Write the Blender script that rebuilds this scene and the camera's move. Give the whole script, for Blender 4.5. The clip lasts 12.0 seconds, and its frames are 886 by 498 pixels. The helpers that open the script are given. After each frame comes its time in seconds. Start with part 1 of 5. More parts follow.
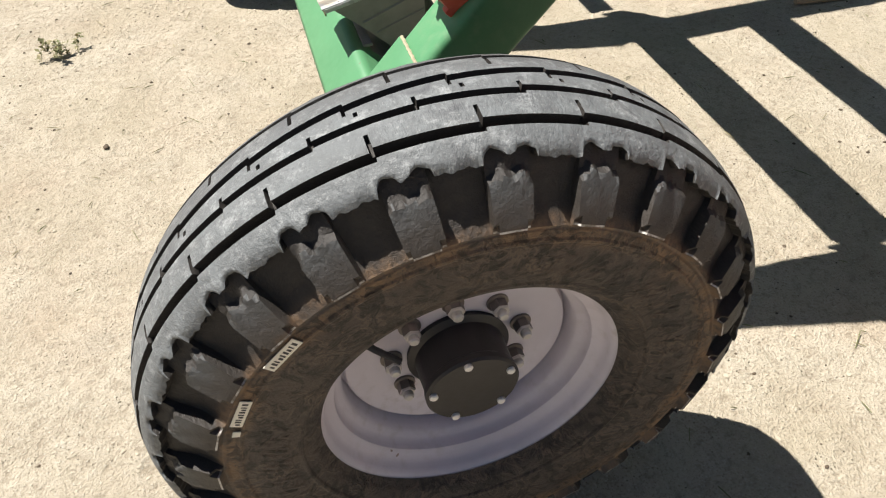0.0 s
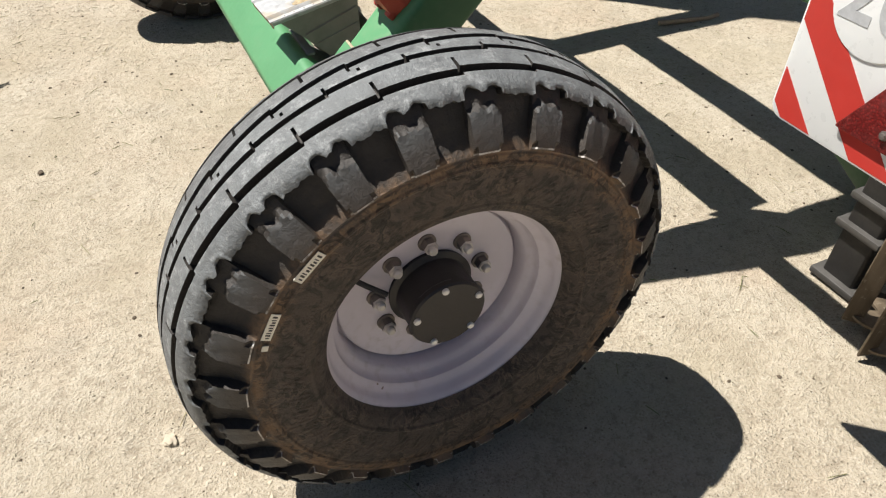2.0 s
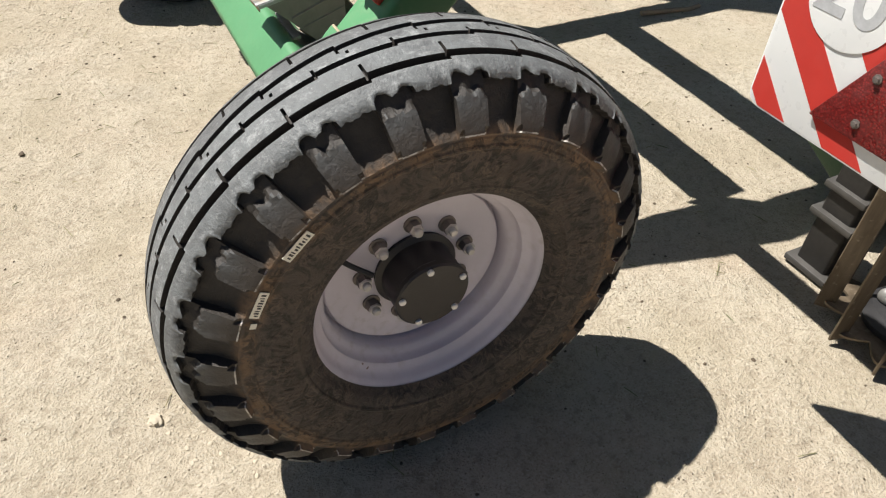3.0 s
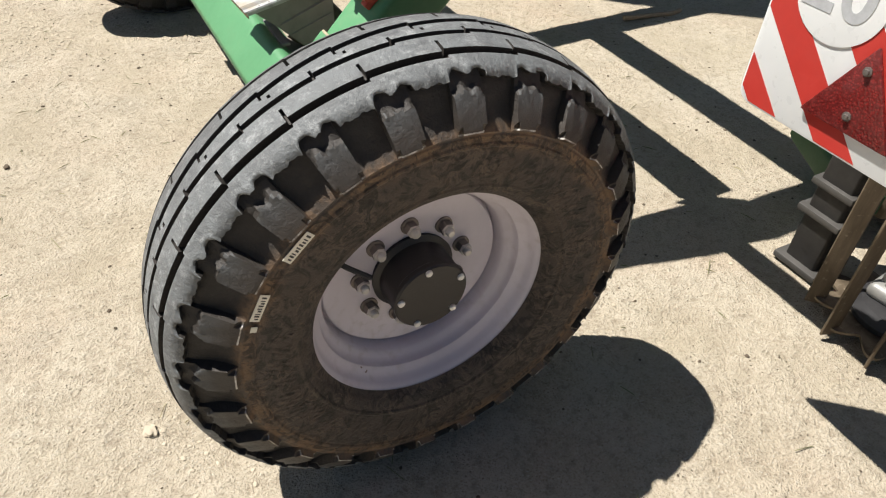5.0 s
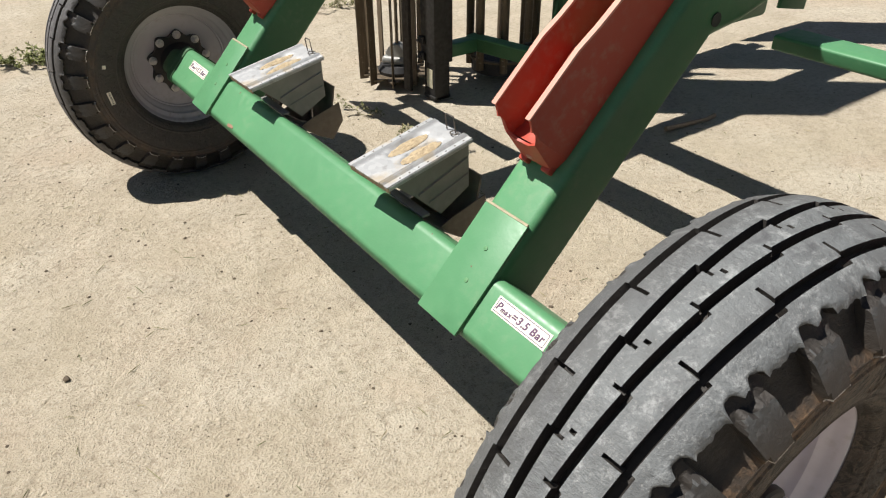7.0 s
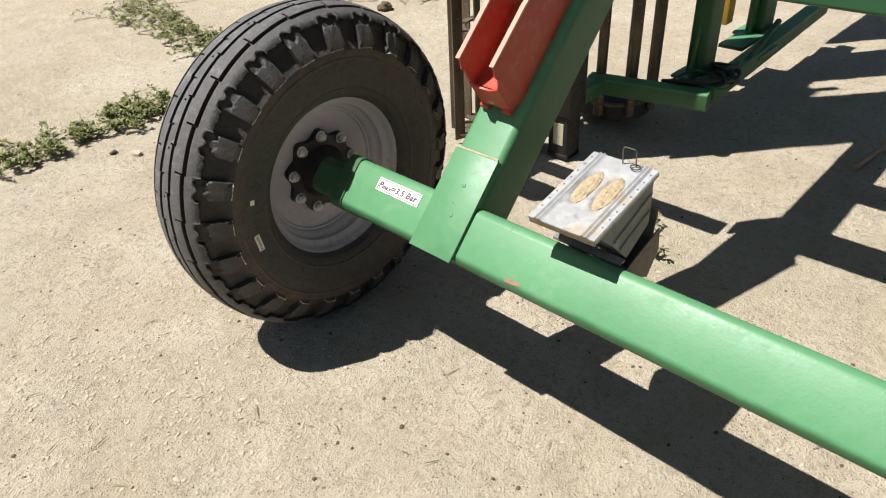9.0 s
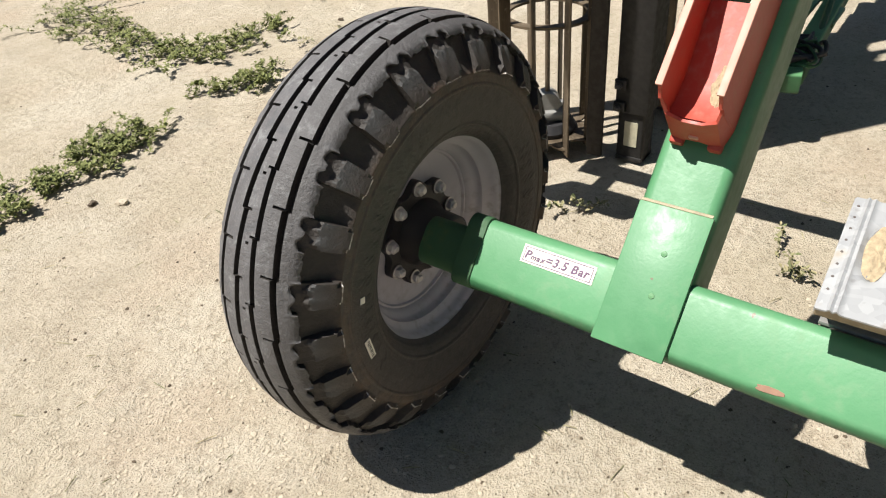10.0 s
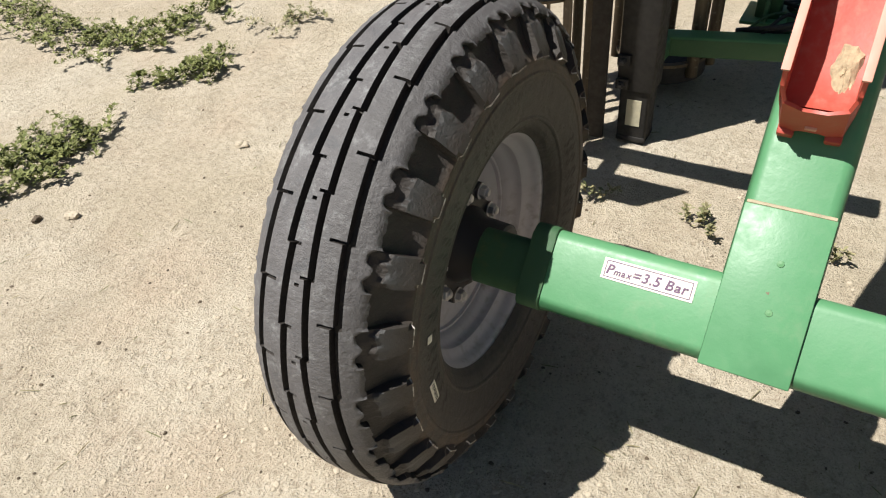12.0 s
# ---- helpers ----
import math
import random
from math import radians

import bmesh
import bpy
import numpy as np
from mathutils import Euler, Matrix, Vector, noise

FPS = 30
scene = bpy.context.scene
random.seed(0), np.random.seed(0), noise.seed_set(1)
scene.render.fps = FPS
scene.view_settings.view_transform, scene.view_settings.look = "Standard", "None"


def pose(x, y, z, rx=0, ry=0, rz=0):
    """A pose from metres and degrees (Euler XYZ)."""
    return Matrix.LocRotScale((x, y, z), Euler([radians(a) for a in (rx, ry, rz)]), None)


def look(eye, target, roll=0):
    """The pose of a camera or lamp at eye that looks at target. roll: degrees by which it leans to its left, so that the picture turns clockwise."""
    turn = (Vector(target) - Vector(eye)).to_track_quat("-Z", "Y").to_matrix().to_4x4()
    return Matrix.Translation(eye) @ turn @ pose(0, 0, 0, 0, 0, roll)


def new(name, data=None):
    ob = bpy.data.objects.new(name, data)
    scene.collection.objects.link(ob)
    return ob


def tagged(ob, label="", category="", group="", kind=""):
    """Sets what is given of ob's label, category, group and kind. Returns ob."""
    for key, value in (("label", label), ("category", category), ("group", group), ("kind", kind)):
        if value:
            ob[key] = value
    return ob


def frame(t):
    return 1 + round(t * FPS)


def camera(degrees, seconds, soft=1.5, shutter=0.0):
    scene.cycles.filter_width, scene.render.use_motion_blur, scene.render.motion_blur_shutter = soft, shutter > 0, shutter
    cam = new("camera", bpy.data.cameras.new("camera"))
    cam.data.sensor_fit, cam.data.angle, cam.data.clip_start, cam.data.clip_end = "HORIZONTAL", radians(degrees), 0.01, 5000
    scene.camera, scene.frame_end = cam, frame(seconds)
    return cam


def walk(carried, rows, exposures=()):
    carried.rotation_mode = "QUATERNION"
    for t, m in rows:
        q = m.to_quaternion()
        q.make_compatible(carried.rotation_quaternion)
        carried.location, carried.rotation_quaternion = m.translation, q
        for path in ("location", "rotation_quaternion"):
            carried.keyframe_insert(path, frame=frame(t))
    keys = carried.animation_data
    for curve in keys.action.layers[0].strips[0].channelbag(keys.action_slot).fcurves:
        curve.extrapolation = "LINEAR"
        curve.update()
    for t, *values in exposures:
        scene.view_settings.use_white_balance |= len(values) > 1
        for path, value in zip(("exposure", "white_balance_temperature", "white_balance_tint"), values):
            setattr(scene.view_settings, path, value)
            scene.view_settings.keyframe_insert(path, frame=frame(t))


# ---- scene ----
cam = camera(64.1, 12.0, soft=1.15)
PATH = [
    (0, (-0.017, 0.022, 1.494), (0.343, 1.385, 0.075), -2.3),
    (0.5, (-0.086, -0.033, 1.516), (0.43, 1.331, 0.147), -0.4),
    (1, (-0.162, -0.102, 1.505), (0.413, 1.229, 0.127), -0.5),
    (1.5, (-0.209, -0.166, 1.512), (0.426, 1.186, 0.182), -0.5),
    (2, (-0.247, -0.202, 1.517), (0.42, 1.14, 0.193), 1.3),
    (2.5, (-0.267, -0.232, 1.534), (0.414, 1.087, 0.193), 1.7),
    (3, (-0.266, -0.224, 1.524), (0.44, 1.076, 0.178), 3.1),
    (5, (-0.294, -0.223, 1.509), (0.459, 1.074, 0.186), 3.0),
    (5.5, (-0.32, -0.228, 1.506), (0.422, 1.055, 0.163), 2.5),
    (6, (-0.345, -0.123, 1.492), (0.487, 1.146, 0.189), 2.2),
    (6.5, (-0.427, 0.119, 1.519), (0.495, 1.396, 0.287), -2.1),
    (6.6, (-0.463, 0.164, 1.527), (0.437, 1.456, 0.294), -2.0),
    (6.8, (-0.574, 0.289, 1.544), (0.38, 1.568, 0.339), 0.8),
    (7, (-0.61, 0.368, 1.505), (0.356, 1.727, 0.401), -0.5),
    (7.2, (-0.694, 0.476, 1.545), (0.291, 1.808, 0.420), -3.2),
    (7.5, (-0.815, 0.634, 1.518), (0.2, 1.956, 0.414), -1.4),
    (7.7, (-0.832, 0.771, 1.492), (0.16, 2.117, 0.394), -2.0),
    (9.3, (-0.957, 2.061, 1.526), (0.255, 3.19, 0.405), -3.9),
    (9.5, (-0.918, 2.221, 1.499), (0.301, 3.35, 0.385), -5.4),
    (9.7, (-0.873, 2.376, 1.460), (0.351, 3.491, 0.339), -7.0),
    (10, (-0.837, 2.544, 1.474), (0.403, 3.569, 0.285), -6.0),
    (10.2, (-0.829, 2.619, 1.442), (0.464, 3.589, 0.260), -6.4),
    (10.5, (-0.781, 2.753, 1.46), (0.576, 3.566, 0.236), -7.1),
    (10.7, (-0.775, 2.792, 1.472), (0.626, 3.589, 0.287), -7.9),
    (11, (-0.73, 2.849, 1.489), (0.705, 3.66, 0.356), -7.0),
    (11.2, (-0.708, 2.836, 1.498), (0.707, 3.677, 0.361), -7.8),
    (11.5, (-0.726, 2.87, 1.465), (0.696, 3.675, 0.312), -5.6),
    (11.8, (-0.758, 2.866, 1.437), (0.606, 3.702, 0.237), -6.2),
    (12, (-0.786, 2.884, 1.431), (0.518, 3.726, 0.17), -5.4),
]
LIGHTNESS = [(0, 0.83), (1, 0.80), (2, 0.71), (3, 0.68), (5, 0.71), (6, 0.71), (6.5, 0.61), (7, 0.49), (7.5, 0.43), (8.5, 0.54), (9.5, 0.63), (10.5, 0.69), (11.2, 0.58), (11.5, 0.53), (12, 0.59)]
walk(cam, [(t, look(eye, target, roll)) for t, eye, target, roll in PATH], LIGHTNESS)

# ---------------------------------------------------------------- light
SUN = Vector((-0.38, 0.33, 1.0)).normalized()
world = bpy.data.worlds.new("sky")
scene.world = world
world.use_nodes = True
wn = world.node_tree
sky = wn.nodes.new("ShaderNodeTexSky")
sky.sky_type, sky.sun_disc = "NISHITA", False
sky.sun_elevation = math.asin(SUN.z)
sky.sun_rotation = math.atan2(SUN.x, SUN.y)
sky.air_density, sky.dust_density = 1.0, 0.8
back = wn.nodes["Background"]
back.inputs["Strength"].default_value = 0.031
wn.links.new(sky.outputs["Color"], back.inputs["Color"])

lamp = bpy.data.lights.new("sun", "SUN")
lamp.energy, lamp.angle, lamp.color = 5.0, radians(0.53), (1.0, 0.965, 0.91)
sun = new("sun", lamp)
sun.matrix_world = look(SUN * 30, (0, 0, 0))

# ---------------------------------------------------------------- materials


class Mat:
    """A small builder for node materials."""

    def __init__(self, name, rough=0.5, metal=0.0, spec=0.5):
        self.m = bpy.data.materials.new(name)
        self.m.use_nodes = True
        self.t = self.m.node_tree
        self.b = self.t.nodes["Principled BSDF"]
        self.b.inputs["Roughness"].default_value = rough
        self.b.inputs["Metallic"].default_value = metal
        self.b.inputs["Specular IOR Level"].default_value = spec
        self.co = self.t.nodes.new("ShaderNodeTexCoord").outputs["Object"]

    def put(self, socket, value):
        if isinstance(value, bpy.types.NodeSocket):
            self.t.links.new(value, socket)
        else:
            socket.default_value = value

    def noise(self, scale, detail=4.0, rough=0.55, co=None, dist=0.0):
        n = self.t.nodes.new("ShaderNodeTexNoise")
        self.put(n.inputs["Vector"], co or self.co)
        n.inputs["Scale"].default_value, n.inputs["Detail"].default_value = scale, detail
        n.inputs["Roughness"].default_value, n.inputs["Distortion"].default_value = rough, dist
        return n.outputs["Fac"]

    def voronoi(self, scale, feature="F1", out="Distance", co=None):
        n = self.t.nodes.new("ShaderNodeTexVoronoi")
        n.feature = feature
        self.put(n.inputs["Vector"], co or self.co)
        n.inputs["Scale"].default_value = scale
        return n.outputs[out]

    def ramp(self, fac, lo, hi, a=0.0, b=1.0):
        n = self.t.nodes.new("ShaderNodeMapRange")
        n.interpolation_type = "SMOOTHSTEP"
        self.put(n.inputs["Value"], fac)
        for key, v in (("From Min", lo), ("From Max", hi), ("To Min", a), ("To Max", b)):
            n.inputs[key].default_value = v
        return n.outputs["Result"]

    def math(self, op, a, b=0.0):
        n = self.t.nodes.new("ShaderNodeMath")
        n.operation = op
        self.put(n.inputs[0], a)
        self.put(n.inputs[1], b)
        return n.outputs[0]

    def mix(self, fac, a, b):
        n = self.t.nodes.new("ShaderNodeMix")
        n.data_type = "RGBA"
        self.put(n.inputs["Factor"], fac)
        self.put(n.inputs["A"], (*a, 1.0) if isinstance(a, tuple) else a)
        self.put(n.inputs["B"], (*b, 1.0) if isinstance(b, tuple) else b)
        return n.outputs["Result"]

    def random(self):
        return self.t.nodes.new("ShaderNodeObjectInfo").outputs["Random"]

    def island(self):
        return self.t.nodes.new("ShaderNodeNewGeometry").outputs["Random Per Island"]

    def normal(self):
        return self.t.nodes.new("ShaderNodeNewGeometry").outputs["Normal"]

    def split(self, vec):
        n = self.t.nodes.new("ShaderNodeSeparateXYZ")
        self.put(n.inputs[0], vec)
        return n.outputs

    def scaled(self, v):
        n = self.t.nodes.new("ShaderNodeMapping")
        self.put(n.inputs["Vector"], self.co)
        n.inputs["Scale"].default_value = v
        return n.outputs[0]

    def bump(self, height, strength=0.5, distance=0.01, under=None):
        n = self.t.nodes.new("ShaderNodeBump")
        self.put(n.inputs["Height"], height)
        n.inputs["Strength"].default_value, n.inputs["Distance"].default_value = strength, distance
        if under is not None:
            self.put(n.inputs["Normal"], under)
        self.put(self.b.inputs["Normal"], n.outputs["Normal"])
        return n.outputs["Normal"]

    def color(self, c):
        self.put(self.b.inputs["Base Color"], (*c, 1.0) if isinstance(c, tuple) else c)
        return self

    def rough(self, r):
        self.put(self.b.inputs["Roughness"], r)
        return self


def paint(name, base, rough=0.42, dust=(0.42, 0.36, 0.27), dusty=0.35, chip=(0.16, 0.09, 0.06), sunlit_top=None):
    """Sprayed machine paint with dust, fine scratches and small chips; the last colour puts the sun's light on upward
    faces.
    """
    k = Mat(name, rough)
    big, fine = k.noise(3.0, 5), k.noise(45.0, 4)
    c = k.mix(k.ramp(big, 0.3, 0.7), tuple(v * 0.90 for v in base), tuple(min(1, v * 1.08) for v in base))
    if sunlit_top:
        # follows the face's upward tilt: sunlit tops are put into the colour
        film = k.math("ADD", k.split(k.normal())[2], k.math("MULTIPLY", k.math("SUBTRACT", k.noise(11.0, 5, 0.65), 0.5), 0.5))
        c = k.mix(k.ramp(film, 0.12, 0.62), c, k.mix(k.ramp(big, 0.3, 0.7), tuple(v * 0.93 for v in sunlit_top), tuple(v * 1.07 for v in sunlit_top)))
    c = k.mix(k.math("MULTIPLY", k.ramp(fine, 0.45, 0.75), k.ramp(big, 0.42, 0.68, 0, dusty)), c, dust)
    scr = k.noise(9.0, 6, 0.7, k.scaled((1.0, 14.0, 1.0)))
    c = k.mix(k.ramp(scr, 0.70, 0.76, 0, 0.45), c, tuple(min(1, v * 1.5 + 0.05) for v in base))
    c = k.mix(k.ramp(k.noise(26.0, 3, 0.6), 0.745, 0.77, 0, 0.85), c, chip)
    k.color(c)
    k.rough(k.ramp(fine, 0.3, 0.8, rough + 0.02, rough + 0.16))
    k.bump(k.noise(160.0, 2), 0.12, 0.002)
    return k.m


# Dark green for shaded sides, a lighter second colour for sunlit tops.
M_GREEN = paint("green_paint", (0.034, 0.125, 0.052), 0.38, dusty=0.10, sunlit_top=(0.092, 0.258, 0.120))
# Darker copy of the green: the wing's deep shade is in the colour.
M_GREEN_DARK = paint("green_paint_shaded", (0.032, 0.105, 0.040), 0.5, dusty=0.2, sunlit_top=(0.095, 0.25, 0.105))
# Grime, plus shade in the colour for the end block and near tie tube.
M_STUB = paint("grimy_shaded_green", (0.035, 0.10, 0.04), 0.6, dust=(0.16, 0.15, 0.05), dusty=0.9)
M_RED = paint("red_paint", (0.40, 0.056, 0.033), 0.45, dusty=0.25)
# Faded red, made paler still for the sun's shine on the lips.
M_RED_SUNLIT = paint("sunlit_faded_red_paint", (0.58, 0.27, 0.20), 0.5, dusty=0.4)
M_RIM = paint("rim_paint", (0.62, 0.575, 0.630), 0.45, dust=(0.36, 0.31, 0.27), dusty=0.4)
M_RIM_DARKER = paint("darker_rim_paint", (0.46, 0.435, 0.465), 0.55, dust=(0.24, 0.20, 0.165), dusty=0.6)
M_HUB = paint("hub_black", (0.022, 0.019, 0.019), 0.40, dust=(0.055, 0.045, 0.036), dusty=0.25)


def tyre_rubber(name, recessed, pale=1.0):
    """Tyre rubber; the grooves and hollows keep no worn film and get their shade as a darker base; pale: how grey the
    worn film is.
    """
    grey = lambda r, g, b: (r * pale, g * pale, b * pale)
    k = Mat(name, 0.62, spec=0.42)
    xyz = k.split(k.co)
    r = k.math("SQRT", k.math("ADD", k.math("MULTIPLY", xyz[0], xyz[0]), k.math("MULTIPLY", xyz[2], xyz[2])))
    n1, n2, n3 = k.noise(7.0, 5), k.noise(70.0, 5, 0.7), k.noise(22.0, 5, 0.7, dist=0.6)
    c = k.mix(n2, (0.022, 0.020, 0.018), (0.054, 0.046, 0.040)) if recessed else k.mix(n2, (0.036, 0.035, 0.035), (0.078, 0.072, 0.068))
    # raised marks, cracks and grazes, on the side that faces out; the relief's light and dark is put into the colour
    wall = k.math("MULTIPLY", k.ramp(r, 0.398, 0.392), k.ramp(xyz[1], 0.05, -0.05, 0.22, 1.0))
    squiggle = k.noise(21.0, 4, 0.62, dist=1.6)
    some = k.math("MULTIPLY", wall, k.ramp(k.noise(9.0, 4, 0.65), 0.40, 0.58, 0.1, 1.0))
    marks = k.math("MULTIPLY", some, k.math("MULTIPLY", k.ramp(squiggle, 0.46, 0.50), k.ramp(squiggle, 0.56, 0.52)))
    c = k.mix(k.math("MULTIPLY", wall, k.ramp(n1, 0.35, 0.65, 0.55, 0.95)), c, (0.072, 0.056, 0.045))
    c = k.mix(k.math("MULTIPLY", marks, 0.6), c, (0.150, 0.112, 0.082))
    cracks = k.math("MULTIPLY", some, k.math("MULTIPLY", k.ramp(squiggle, 0.36, 0.39), k.ramp(squiggle, 0.45, 0.42)))
    c = k.mix(k.math("MULTIPLY", cracks, 0.9), c, (0.014, 0.012, 0.011))
    if not recessed:
        # pale wear and dust on the running surface, in smears and scuffs; weaker on the inward half
        top = k.math("MULTIPLY", k.ramp(r, 0.462, 0.480), k.ramp(xyz[1], 0.0, 0.08, 1.0, 0.45))
        wear = k.math("MULTIPLY", top, k.ramp(n3, 0.25, 0.72, 0.55, 1.0))
        c = k.mix(wear, c, grey(0.198, 0.210, 0.213) if pale > 0.75 else grey(0.208, 0.200, 0.204))
        grit = k.noise(240.0, 3, 0.7)
        c = k.mix(k.math("MULTIPLY", top, k.ramp(grit, 0.42, 0.30, 0, 0.55)), c, (0.075, 0.075, 0.078))
        c = k.mix(k.math("MULTIPLY", top, k.ramp(grit, 0.60, 0.72, 0, 0.6)), c, grey(0.42, 0.415, 0.40))
        c = k.mix(k.math("MULTIPLY", top, k.ramp(k.noise(30.0, 8, 0.85, dist=0.25), 0.50, 0.66, 0, 0.75)), c, grey(0.42, 0.43, 0.425))
        c = k.mix(k.math("MULTIPLY", top, k.ramp(k.noise(17.0, 6, 0.75, dist=0.5), 0.47, 0.33, 0, 0.8)), c, (0.085, 0.086, 0.090))
        flank = k.math("MULTIPLY", k.ramp(r, 0.398, 0.406), k.ramp(r, 0.480, 0.460))
        c = k.mix(k.math("MULTIPLY", flank, k.ramp(n3, 0.3, 0.7, 0.35, 0.95)), c, k.mix(k.ramp(k.math("ADD", r, k.math("MULTIPLY", n3, 0.03)), 0.440, 0.480), (0.050, 0.041, 0.034), grey(0.108, 0.110, 0.109)))
    # brown earth dust, thickest in a ring below the lugs and on the side facing out
    side = k.ramp(xyz[1], 0.05, -0.05, 0.30, 1.0)
    ring = k.math("MULTIPLY", k.ramp(r, 0.335, 0.395), k.ramp(r, 0.432, 0.395))
    soil = k.math("MULTIPLY", side, k.ramp(k.math("ADD", k.math("MULTIPLY", ring, 0.60), k.math("MULTIPLY", n1, 0.62)), 0.48, 1.02, 0.04, 0.9))
    soil = k.math("MULTIPLY", soil, k.math("SUBTRACT", 1.0, k.ramp(k.math("ADD", r, k.math("MULTIPLY", n3, -0.04)), 0.385, 0.440, 0, 1.0)))
    streak = k.noise(30.0, 6, 0.75, k.scaled((1, 0.3, 1)))
    c = k.mix(k.math("MULTIPLY", soil, k.ramp(streak, 0.36, 0.62, 0.15, 1.0)), c, (0.245, 0.148, 0.080))
    c = k.mix(k.math("MULTIPLY", k.math("MULTIPLY", side, k.ramp(r, 0.420, 0.395)), k.ramp(n2, 0.60, 0.74, 0, 0.45)), c, (0.22, 0.145, 0.085))
    blotch = k.noise(34.0, 6, 0.7, k.scaled((1, 0.4, 1)), 1.2)
    c = k.mix(k.math("MULTIPLY", wall, k.ramp(blotch, 0.52, 0.42, 0, 0.75)), c, (0.020, 0.017, 0.015))
    k.color(c)
    h = k.math("ADD", k.math("ADD", k.math("ADD", n2, k.math("MULTIPLY", wall, k.math("MULTIPLY", blotch, 2.2))), k.math("MULTIPLY", marks, 0.8)), k.math("MULTIPLY", streak, 1.2))
    k.bump(h, 0.55, 0.0065)
    return k.m


M_TYRE = tyre_rubber("tyre_rubber", False, 0.80)
M_TYRE_DARK = tyre_rubber("darker_tyre_rubber", False, 0.60)
# Groove and gap floors: the shade in them is put into this darker rubber.
M_TYRE_RECESS = tyre_rubber("groove_rubber", True)


def toe_rubber():
    """Pale lower edges of the lugs."""
    k = Mat("pale_lug_edge", 0.85, spec=0.25)
    k.color(k.mix(k.ramp(k.noise(60.0, 4, 0.7), 0.4, 0.6), (0.20, 0.17, 0.14), (0.62, 0.59, 0.55)))
    return k.m


M_TYRE_TOE = toe_rubber()


def soil_ground():
    k = Mat("sandy_ground", 0.95, spec=0.2)
    big, mid, fine, tiny = k.noise(0.9, 5), k.noise(5.0, 6, 0.6), k.noise(34.0, 6, 0.7), k.noise(150.0, 3, 0.7)
    c = k.mix(k.ramp(mid, 0.3, 0.7), (0.470, 0.395, 0.300), (0.580, 0.502, 0.395))
    c = k.mix(k.ramp(big, 0.45, 0.70, 0, 0.55), c, (0.64, 0.585, 0.485))
    c = k.mix(k.ramp(k.noise(1.7, 4), 0.50, 0.72, 0, 0.7), c, (0.515, 0.405, 0.305))
    c = k.mix(k.ramp(k.noise(2.6, 6, 0.65), 0.54, 0.70, 0, 0.45), c, (0.46, 0.405, 0.33))
    c = k.mix(k.ramp(fine, 0.34, 0.52, 0.65, 0), c, (0.300, 0.238, 0.175))
    c = k.mix(k.ramp(fine, 0.58, 0.75, 0, 0.55), c, (0.70, 0.65, 0.56))
    c = k.mix(k.ramp(tiny, 0.32, 0.46, 0.6, 0), c, (0.20, 0.155, 0.11))
    c = k.mix(k.ramp(tiny, 0.56, 0.70, 0, 0.5), c, (0.72, 0.67, 0.58))
    c = k.mix(k.ramp(k.voronoi(55.0), 0.16, 0.06, 0, 0.5), c, (0.70, 0.66, 0.58))
    # small dark pits and crumbs in loose swarms, and broad duller patches
    pits = k.math("MULTIPLY", k.ramp(k.voronoi(70.0), 0.20, 0.08), k.ramp(k.noise(6.0, 5, 0.7), 0.46, 0.60))
    specks = k.math("MULTIPLY", k.ramp(k.voronoi(120.0), 0.22, 0.10), k.ramp(k.noise(9.0, 4, 0.7), 0.44, 0.60))
    c = k.mix(k.math("MULTIPLY", specks, 0.7), c, (0.17, 0.13, 0.09))
    c = k.mix(k.math("MULTIPLY", pits, 0.85), c, (0.15, 0.115, 0.08))
    c = k.mix(k.ramp(k.noise(1.2, 5, 0.6, dist=0.6), 0.46, 0.66, 0, 0.5), c, k.mix(fine, (0.34, 0.285, 0.20), (0.52, 0.44, 0.325)))
    c = k.mix(0.16, c, (0.42, 0.385, 0.27))
    k.color(c)
    h = k.math("ADD", k.math("SUBTRACT", k.math("MULTIPLY", mid, 1.6), k.math("MULTIPLY", pits, 0.5)), k.math("ADD", k.math("MULTIPLY", fine, 0.65), k.math("MULTIPLY", tiny, 0.50)))
    k.bump(h, 1.0, 0.020)
    return k.m


M_GROUND = soil_ground()


def plain(name, base, rough=0.6, metal=0.0, vary=0.25, scale=20.0, bump=0.15):
    k = Mat(name, rough, metal)
    n = k.noise(scale, 5, 0.6)
    k.color(k.mix(n, tuple(v * (1 - vary) for v in base), tuple(min(1, v * (1 + vary)) for v in base)))
    k.rough(k.ramp(k.noise(scale * 2.3, 3), 0.3, 0.7, max(0.05, rough - 0.1), min(1, rough + 0.12)))
    k.bump(n, bump, 0.003)
    return k.m


def galvanised():
    k = Mat("galvanised_steel", 0.5, 0.2)
    sp = k.voronoi(60.0, out="Color")
    c = k.mix(k.split(sp)[0], (0.36, 0.365, 0.37), (0.45, 0.455, 0.455))
    st = k.noise(9.0, 5)
    c = k.mix(k.ramp(st, 0.52, 0.68, 0, 0.7), c, (0.40, 0.32, 0.21))
    c = k.mix(k.ramp(k.noise(30.0, 4), 0.58, 0.7, 0, 0.5), c, (0.22, 0.21, 0.20))
    k.color(c)
    k.rough(k.ramp(st, 0.3, 0.7, 0.42, 0.75))
    k.bump(k.noise(40.0, 3), 0.1, 0.002)
    return k.m


